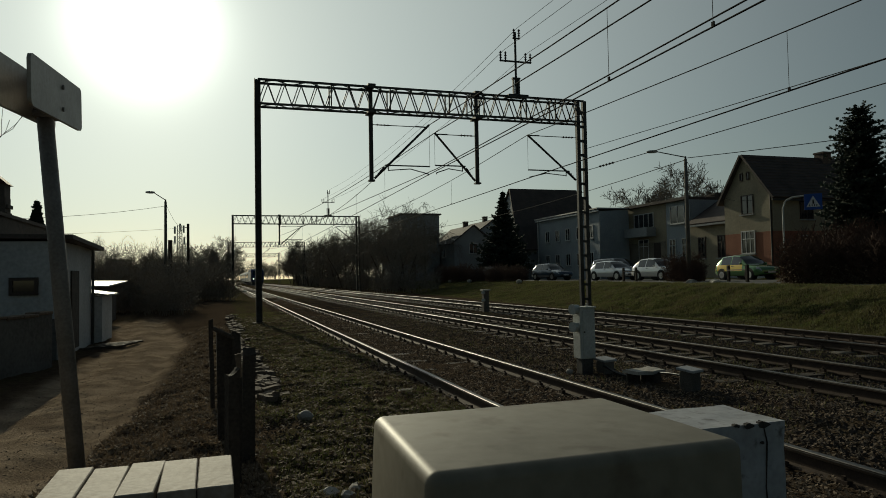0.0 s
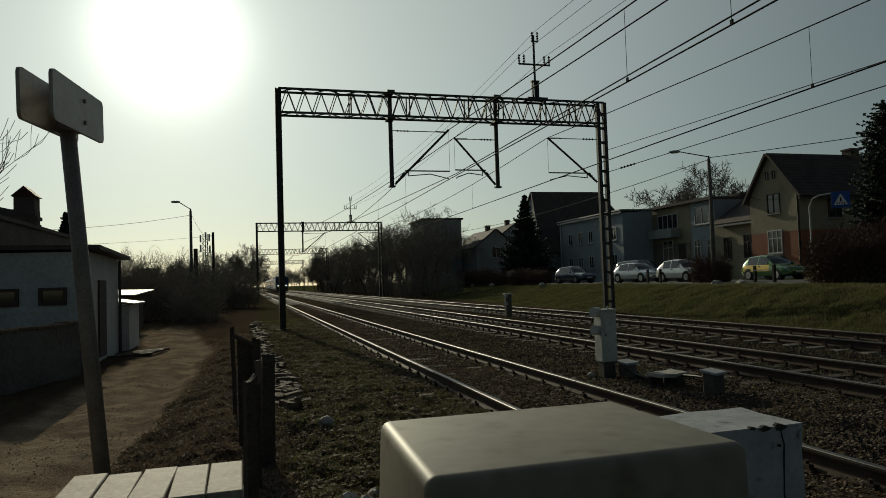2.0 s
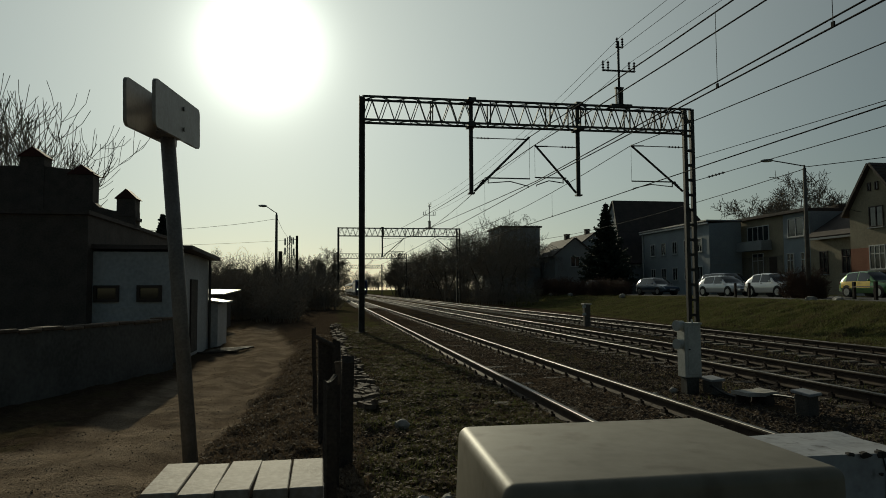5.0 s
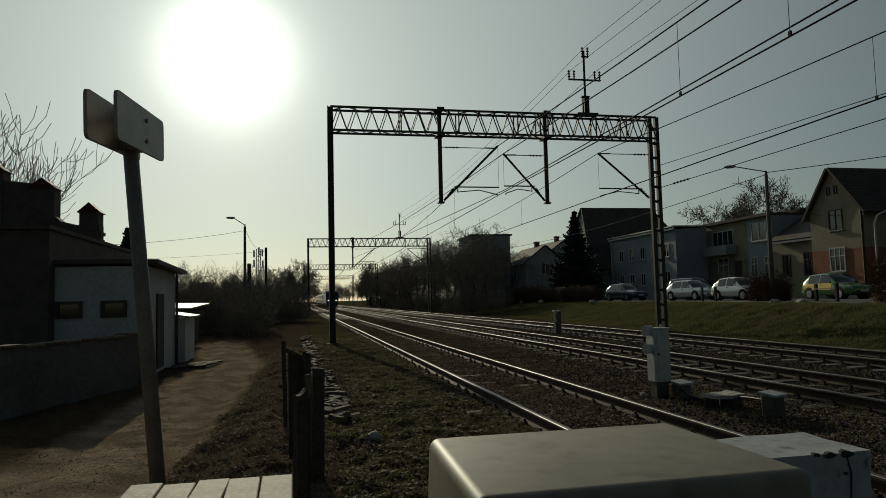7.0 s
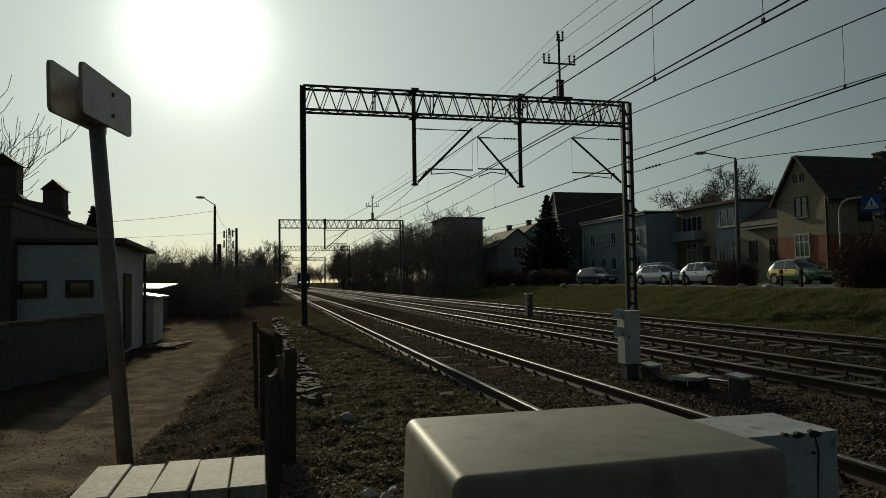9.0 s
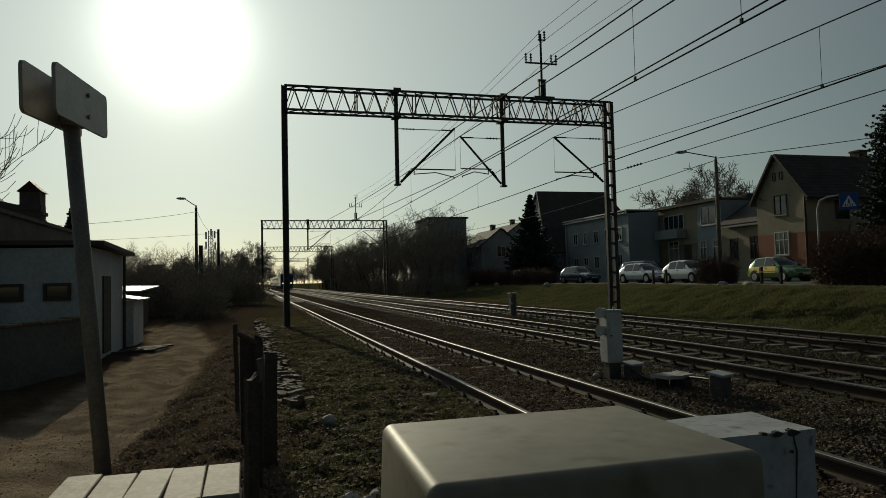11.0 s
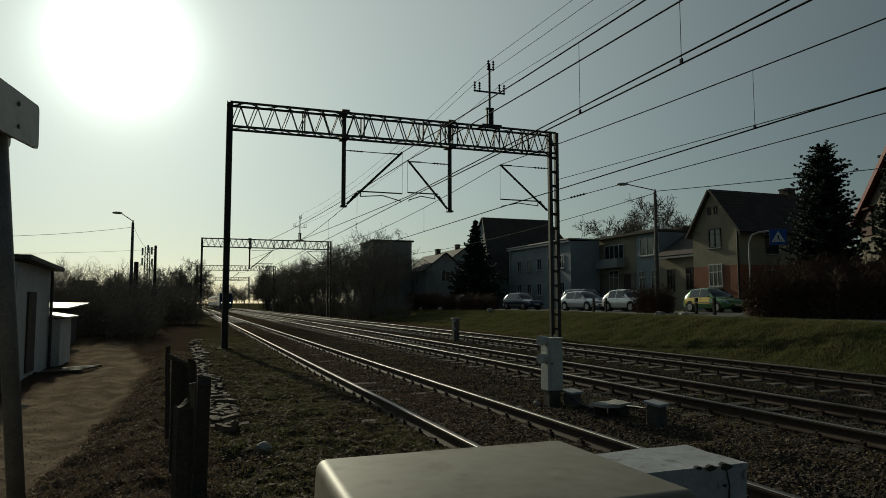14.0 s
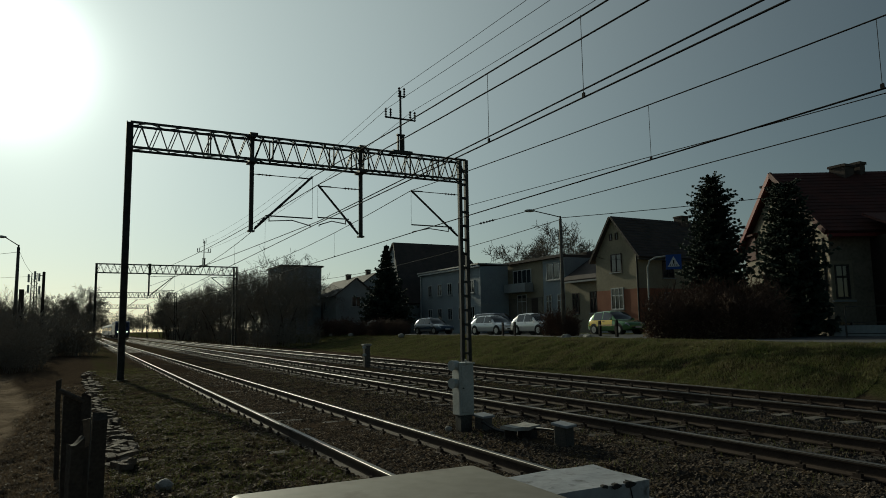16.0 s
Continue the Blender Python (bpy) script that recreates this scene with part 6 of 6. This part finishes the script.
conifer("tall dark spruce standing in front of the houses", 3, 9.9, 3.1, 0.3, 29.3, 68.7, 1.0, 1.15)
conifer("tall columnar dark spruce beside the large old house", 5, 7.9, 1.65, 0.35, 27.4, 23.2, 1.0, 0.42)
conifer("dense dark spruce in front of the large old house", 6, 6.5, 1.5, 0.3, 26.2, 18.4, 1.0, 0.4)
conifer("thin young spruce behind the shed", 8, 6.4, 1.1, 0.3, -10.0, 43.7, 0.0)

RMIN = 0.018
big = bare_tree("tree", "large bare tree with a round crown behind the houses", 21, 8.2, 0.22, 4, 0.0, stems=3)
RMIN = 0.017
big.matrix_basis = at(43.4, 59.6, 1.0, 1.22)
copy_thing(big, at(-0.9, 110.0, 0, 0.72, 1.0))
copy_thing(big, at(18.5, 120.0, 0, 0.8, 2.0))
copy_thing(big, at(22.5, 100.0, 0.5, 0.85, 4.0))
copy_thing(big, at(-8.0, 95.0, 0, 0.5, 3.0))
copy_thing(big, at(15.8, 150.0, 0, 0.85, 5.0))
RMIN = 0.011
wil = bare_tree("tree", "bare weeping willow with drooping twigs", 33, 11.5, 0.3, 4, 1.0)
wil.matrix_basis = at(23.9, 86.2, 0.8, 1.0)
copy_thing(wil, at(19.5, 97.0, 0.6, 0.9, 2.2))
RMIN = 0.014
pol = bare_tree("tree", "pollarded bare tree with long upright shoots behind the brick building", 44, 11.0, 0.11, 2, -1.6, stems=9)
pol.matrix_basis = at(-13.3, 33.0, 0.0, 0.92)
copy_thing(pol, at(-15.9, 33.5, 0, 1.05, 4.0))
RMIN = 0.013
sap = bare_tree("tree", "slim bare tree in the trackside thicket", 55, 8.0, 0.12, 3, stems=3)
sap.matrix_basis = at(16.9, 72.0, 0.2, 0.95)
rng = random.Random(9)
for i in range(17):
    y = 68 + i * 7.0 + rng.uniform(-1.5, 1.5)
    copy_thing(sap, at(min(15.6 + rng.uniform(0, 5.5), 0.265 * y), y, 0.2, rng.uniform(0.8, 1.25), rng.uniform(0, 6)))
for i in range(26):
    x = -75 + i * 5.6
    copy_thing(sap, at(x + rng.uniform(-2, 2) + (12 if x > -4 else 0), rng.uniform(250, 330), 0, rng.uniform(0.8, 1.2), i))
for i in range(12):
    copy_thing(sap, at(-14 + i * 5.0 + rng.uniform(-1, 1), rng.uniform(430, 520), 0, rng.uniform(1.2, 1.8), i * 1.7))
for x, y, s in ((-6.0, 60, 0.62), (-4.5, 66, 0.6), (-9, 64, 0.66), (-2.5, 72, 0.6), (-12, 70, 0.7), (-1.5, 90, 0.7), (-4.5, 85, 0.8), (-7.0, 56.0, 0.55)):
    copy_thing(sap, at(x, y, 0, s, x))

sh = shrub("dense leafless brown bush beside the lane", 71, 2.6, 1.9, 46, "twig", 150)
sh.matrix_basis = at(-2.6, 36.5, 0, 0.85)
sh2 = shrub("dense leafless brown bush at the foot of the street bank", 72, 2.2, 1.7, 34, "twig", 120)
sh2.matrix_basis = at(18.0, 62.0, 0.2, 1.2)
for i in range(30):
    x, y = rng.uniform(-11, -0.6), rng.uniform(35, 62)
    s = rng.uniform(0.9, 1.25) * (0.75 if y < 40 else 1.25)
    copy_thing(sh, at(x, y, 0, s, rng.uniform(0, 6)))
for i in range(20):
    y = 66 + i * 5.0
    copy_thing(sh2, at(min(15.8 + rng.uniform(0, 5), 0.27 * y), y, 0.2, rng.uniform(0.8, 1.25), rng.uniform(0, 6)))
dk = shrub("dense dark leafless bush on the crest of the street bank", 73, 2.2, 1.5, 110, "hedge_twig", 300)
dk.matrix_basis = at(24.9, 32.6, 1.0, 0.8)
for x, y, s in ((24.6, 31.9, 0.72), (24.4, 31.2, 0.66), (23.4, 52.8, 0.85), (23.0, 55.6, 0.95), (23.0, 60.5, 0.9), (28.2, 62.5, 0.9), (23.0, 65.0, 1.1), (22.4, 69.0, 1.1)):
    copy_thing(dk, at(x, y, ground_z(x, y), s, x * 3))

hd = shrub("dark brown hedge with reddish shoots above the bank", 81, 1.9, 1.2, 120, "hedge_twig", 1500)
hd["category"] = "hedge"
hd.name = "hedge"
hd.matrix_basis = at(21.1, 20.2, 0.95)
for i in range(7):
    f = (i + 1) / 9
    copy_thing(hd, at(lerp(21.2, 23.2, f) + rng.uniform(-0.2, 0.2), lerp(20.1, 17.0, f), 0.95, 1.0, i * 1.3, rng.uniform(0.85, 1.05)))
for i in range(5):
    f = i / 5
    copy_thing(hd, at(lerp(22.4, 24.2, f), lerp(20.6, 18.0, f), 1.0, 1.05, i * 2.1, rng.uniform(1.05, 1.3)))


# ---- train, far down the main line ----
def rail_wheelset(parent, x, y0, z, n, gap):
    for k in range(n):
        for s in (-0.75, 0.75):
            bm = bmesh.new(); add_rod(bm, (x + s - 0.06, y0 + k * gap, z), (x + s + 0.06, y0 + k * gap, z), 0.5, 16); part("wheel", bm, "coach_dark", parent)


def train():
    x, y0 = TRACKS[1], 172.0
    l = thing("locomotive", "dark blue electric locomotive with grey sides on the main track", "locomotive")
    bm = bmesh.new()
    prof = [(0, 1.0), (-0.1, 1.9), (0.15, 2.5), (0.75, 3.85), (1.3, 4.15), (19.2, 4.15), (19.8, 3.9), (20.0, 1.0)]
    add_prism(bm, [(x - 1.5, y0 + p, q + 0.05) for p, q in prof], (3.0, 0, 0))
    bmesh.ops.bevel(bm, geom=[e for e in bm.edges if e.verts[0].co.z > 1.5 or e.verts[1].co.z > 1.5], offset=0.18, segments=3, affect="EDGES", profile=0.5)
    part("body", bm, "loco_blue", l)
    for s in (-1, 1):
        bm = bmesh.new(); add_box(bm, (x + s * 1.505, y0 + 10.6, 2.35), (0.03, 15.0, 2.3)); part("side_panel", bm, "loco_grey", l, "light grey side panel")
        bm = bmesh.new(); add_rod(bm, (x + s * 0.95, y0 + 0.02, 1.75), (x + s * 0.95, y0 - 0.16, 1.75), 0.16, 14); part("headlamp", bm, "headlamp", l, "lit headlamp")
        bm = bmesh.new(); add_rod(bm, (x + s * 0.85, y0 - 0.05, 0.95), (x + s * 0.85, y0 - 0.65, 0.95), 0.22, 14); part("buffer", bm, "coach_dark", l)
    bm = bmesh.new(); add_rod(bm, (x, y0 + 0.95, 4.05), (x, y0 + 0.78, 4.02), 0.12, 12); part("headlamp", bm, "headlamp", l, "lit headlamp")
    bm = bmesh.new(); add_prism(bm, [(x - 1.2, y0 + 0.2, 2.75), (x + 1.2, y0 + 0.2, 2.75), (x + 1.05, y0 + 0.62, 3.7), (x - 1.05, y0 + 0.62, 3.7)], (0, -0.04, 0.02)); part("windscreen", bm, "car_glass", l)
    bm = bmesh.new(); add_box(bm, (x, y0 + 0.1, 0.7), (2.7, 0.3, 0.7)); part("snowplough", bm, "coach_dark", l)
    for yy in (y0 + 3.5, y0 + 14.5):
        bm = bmesh.new(); add_box(bm, (x, yy + 1.4, 0.75), (2.4, 4.4, 0.5)); bg = part("bogie", bm, "coach_dark", l); rail_wheelset(bg, x, yy, 0.66, 2, 2.8)
    bm = bmesh.new()
    add_rod(bm, (x, y0 + 15, 4.2), (x, y0 + 16.2, 4.8), 0.04, 6); add_rod(bm, (x, y0 + 16.2, 4.8), (x, y0 + 14.9, 5.45), 0.04, 6); add_rod(bm, (x - 0.8, y0 + 14.9, 5.5), (x + 0.8, y0 + 14.9, 5.5), 0.04, 6)
    part("pantograph", bm, "steel_dark", l)
    for k in range(4):
        c = thing("passenger_coach", "pale passenger coach with a row of dark windows behind the locomotive", "railway coach", group="coaches of the train")
        ya = y0 + 20.8 + k * 25.0
        bm = bmesh.new(); add_prism(bm, [(x - 1.43, ya, 1.0), (x - 1.43, ya, 3.4), (x - 1.1, ya, 3.95), (x, ya, 4.2), (x + 1.1, ya, 3.95), (x + 1.43, ya, 3.4), (x + 1.43, ya, 1.0)], (0, 24.4, 0)); part("body", bm, "coach_white", c)
        for s in (-1, 1):
            for j in range(10):
                bm = bmesh.new(); add_box(bm, (x + s * 1.435, ya + 3.2 + j * 2.0, 2.6), (0.03, 1.3, 0.95)); part("window", bm, "car_glass", c)
            for yy in (ya + 1.2, ya + 23.2):
                bm = bmesh.new(); add_box(bm, (x + s * 1.44, yy, 2.2), (0.03, 0.8, 2.1)); part("door", bm, "loco_blue", c)
        for yy in (ya + 2.6, ya + 19.3):
            bm = bmesh.new(); add_box(bm, (x, yy + 1.2, 0.75), (2.3, 3.4, 0.45)); bg = part("bogie", bm, "coach_dark", c); rail_wheelset(bg, x, yy, 0.66, 2, 2.5)


train()


# ---- grass, litter and ballast ----
def scatter(name, mat, label, category, n, place, shape, seed):
    """Many small blades, leaves or stones in one mesh."""
    rs = np.random.RandomState(seed)
    pts = place(rs, n)
    v, f = shape(rs, pts)
    me = bpy.data.meshes.new(name)
    me.from_pydata(v.reshape(-1, 3).tolist(), [], f.tolist())
    me.materials.append(M[mat])
    return tagged(new(name, me), label, category, kind="stuff")


def on_ground(xy):
    return np.array([[x, y, ground_z(x, y)] for x, y in xy])


def blades(h0, h1, w):
    def make(rs, p):
        n = len(p)
        a = rs.uniform(0, 6.283, n); hgt = rs.uniform(h0, h1, n); lean = rs.uniform(0, 0.9, n) * hgt; b = rs.uniform(0, 6.283, n)
        d = np.stack([np.cos(a), np.sin(a), 0 * a], 1) * w
        top = p + np.stack([np.cos(b) * lean, np.sin(b) * lean, hgt], 1)
        v = np.stack([p - d, p + d, top], 1)
        return v, np.arange(n * 3).reshape(-1, 3)
    return make


def flakes(r0, r1, lift=0.02, tilt=0.5):
    def make(rs, p):
        n = len(p)
        a = rs.uniform(0, 6.283, n); r = rs.uniform(r0, r1, n)
        u = np.stack([np.cos(a) * r, np.sin(a) * r, rs.uniform(-tilt, tilt, n) * r], 1)
        w = np.stack([-np.sin(a) * r * 0.6, np.cos(a) * r * 0.6, rs.uniform(-tilt, tilt, n) * r], 1)
        c = p + np.stack([0 * a, 0 * a, rs.uniform(0.005, lift, n)], 1)
        v = np.stack([c - u, c - w, c + u, c + w], 1)
        return v, np.arange(n * 4).reshape(-1, 4)
    return make


def stones(r0, r1):
    base = np.array([[1, 0, -0.2], [-0.5, 0.87, -0.2], [-0.5, -0.87, -0.2], [0.3, 0.2, 0.8], [-0.5, 0.1, 0.55]])
    tri = np.array([[0, 1, 3], [1, 4, 3], [1, 2, 4], [2, 0, 4], [0, 3, 4]])

    def make(rs, p):
        n = len(p)
        a = rs.uniform(0, 6.283, n); r = rs.uniform(r0, r1, n)
        ca, sa = np.cos(a)[:, None], np.sin(a)[:, None]
        b = base[None] * rs.uniform(0.7, 1.3, (n, 5, 1))
        v = np.stack([b[..., 0] * ca - b[..., 1] * sa, b[..., 0] * sa + b[..., 1] * ca, b[..., 2]], 2) * r[:, None, None] + p[:, None]
        return v, (tri[None] + 5 * np.arange(n)[:, None, None]).reshape(-1, 3)
    return make


def near_y(rs, n, y0, y1):
    """More of them close by."""
    return y0 * (y1 / y0) ** rs.random_sample(n)


def patchy(rs, x, y, cut, scale=0.9):
    k = np.array([noise.noise((a * scale, b * scale, 5.0)) for a, b in zip(x, y)])
    return k > cut + rs.uniform(-0.25, 0.25, len(x))


def strip_place(x0, x1, y0, y1, cut=-0.1):
    def make(rs, n):
        y = near_y(rs, n, y0, y1); x = rs.uniform(x0, x1, n)
        k = patchy(rs, x, y, cut)
        return on_ground(np.stack([x[k], y[k]], 1))
    return make


def slope_place(rs, n):
    """The littered slope between the lane and the fence."""
    y = near_y(rs, n, 2.6, 24); x = rs.uniform(-1.7, 0.4, n)
    k = np.array([a > lane_mid(b) + 0.85 + 0.3 * noise.noise((a * 1.5, b * 1.5, 1.0)) + 0.3 * r for a, b, r in zip(x, y, rs.random_sample(n))])
    return on_ground(np.stack([x[k], y[k]], 1))


def bank_place(rs, n):
    y = near_y(rs, n, 9, 75)
    x = np.array([lerp(bank_foot(b) - 0.1, bank_crest(b) + 1.8, f) for b, f in zip(y, rs.random_sample(n))])
    return on_ground(np.stack([x, y], 1))


scatter("grass", "grass", "short green and straw-coloured winter grass tufts by the track", "grass", 95000, strip_place(0.3, 2.75, 3.4, 34, -0.1), blades(0.012, 0.06, 0.006), 1)
scatter("dead_grass", "straw", "flattened dead stalks on the trackside soil", "grass", 30000, strip_place(0.3, 2.9, 3.2, 30, -0.1), flakes(0.01, 0.045, 0.03, 0.35), 15)
scatter("grass", "grass", "rough green grass on the street bank", "grass", 130000, bank_place, blades(0.03, 0.10, 0.012), 2)
scatter("fallen_leaves", "dry_leaf", "dead leaves and litter on the slope beside the lane", "leaves", 90000, slope_place, flakes(0.008, 0.03, 0.03, 0.7), 3)
scatter("dead_grass", "straw", "dry stalks on the slope beside the lane", "grass", 22000, slope_place, blades(0.02, 0.11, 0.005), 13)
scatter("fallen_leaves", "dry_leaf", "dead leaves and bits of bark on the trackside soil", "leaves", 70000, strip_place(0.3, 7.2, 3.0, 30, -0.35), flakes(0.008, 0.026, 0.03, 0.5), 4)
scatter("ballast", "ballast", "dark brown ballast stones between rails and tracks", "ballast", 80000, strip_place(4.4, 14.2, 4.0, 50, -0.5), stones(0.014, 0.036), 5)
scatter("ballast", "ballast", "sparse ballast grit in the siding track", "ballast", 16000, strip_place(2.3, 4.6, 4.0, 40, -0.3), stones(0.010, 0.026), 9)
scatter("grass", "grass", "sparse weeds between the tracks", "grass", 16000, strip_place(4.6, 11.4, 4.5, 34, 0.1), blades(0.03, 0.10, 0.005), 6)
scatter("soil_clods", "ballast", "dark clods of soil among the trackside grass", "soil", 26000, strip_place(0.3, 2.8, 3.0, 26, -0.4), stones(0.008, 0.022), 8)
scatter("gravel", "ballast", "small clods and grit on the dirt lane", "gravel", 9000, strip_place(-4.6, -0.8, 3.5, 30, -0.2), stones(0.004, 0.012), 7)

# every thing's origin goes to its base
for ob in list(scene.objects):
    if ob.type == "EMPTY" and ob.parent is None and ob.matrix_basis.translation.length < 1e-6:
        pts = [c.matrix_basis @ Vector(k) for c in ob.children if c.type == "MESH" for k in c.bound_box]
        if not pts:
            continue
        lo = Vector([min(p[i] for p in pts) for i in range(3)])
        hi = Vector([max(p[i] for p in pts) for i in range(3)])
        base = Vector(((lo.x + hi.x) / 2, (lo.y + hi.y) / 2, lo.z))
        ob.matrix_basis = Matrix.Translation(base)
        for c in ob.children:
            c.matrix_basis = Matrix.Translation(-base) @ c.matrix_basis
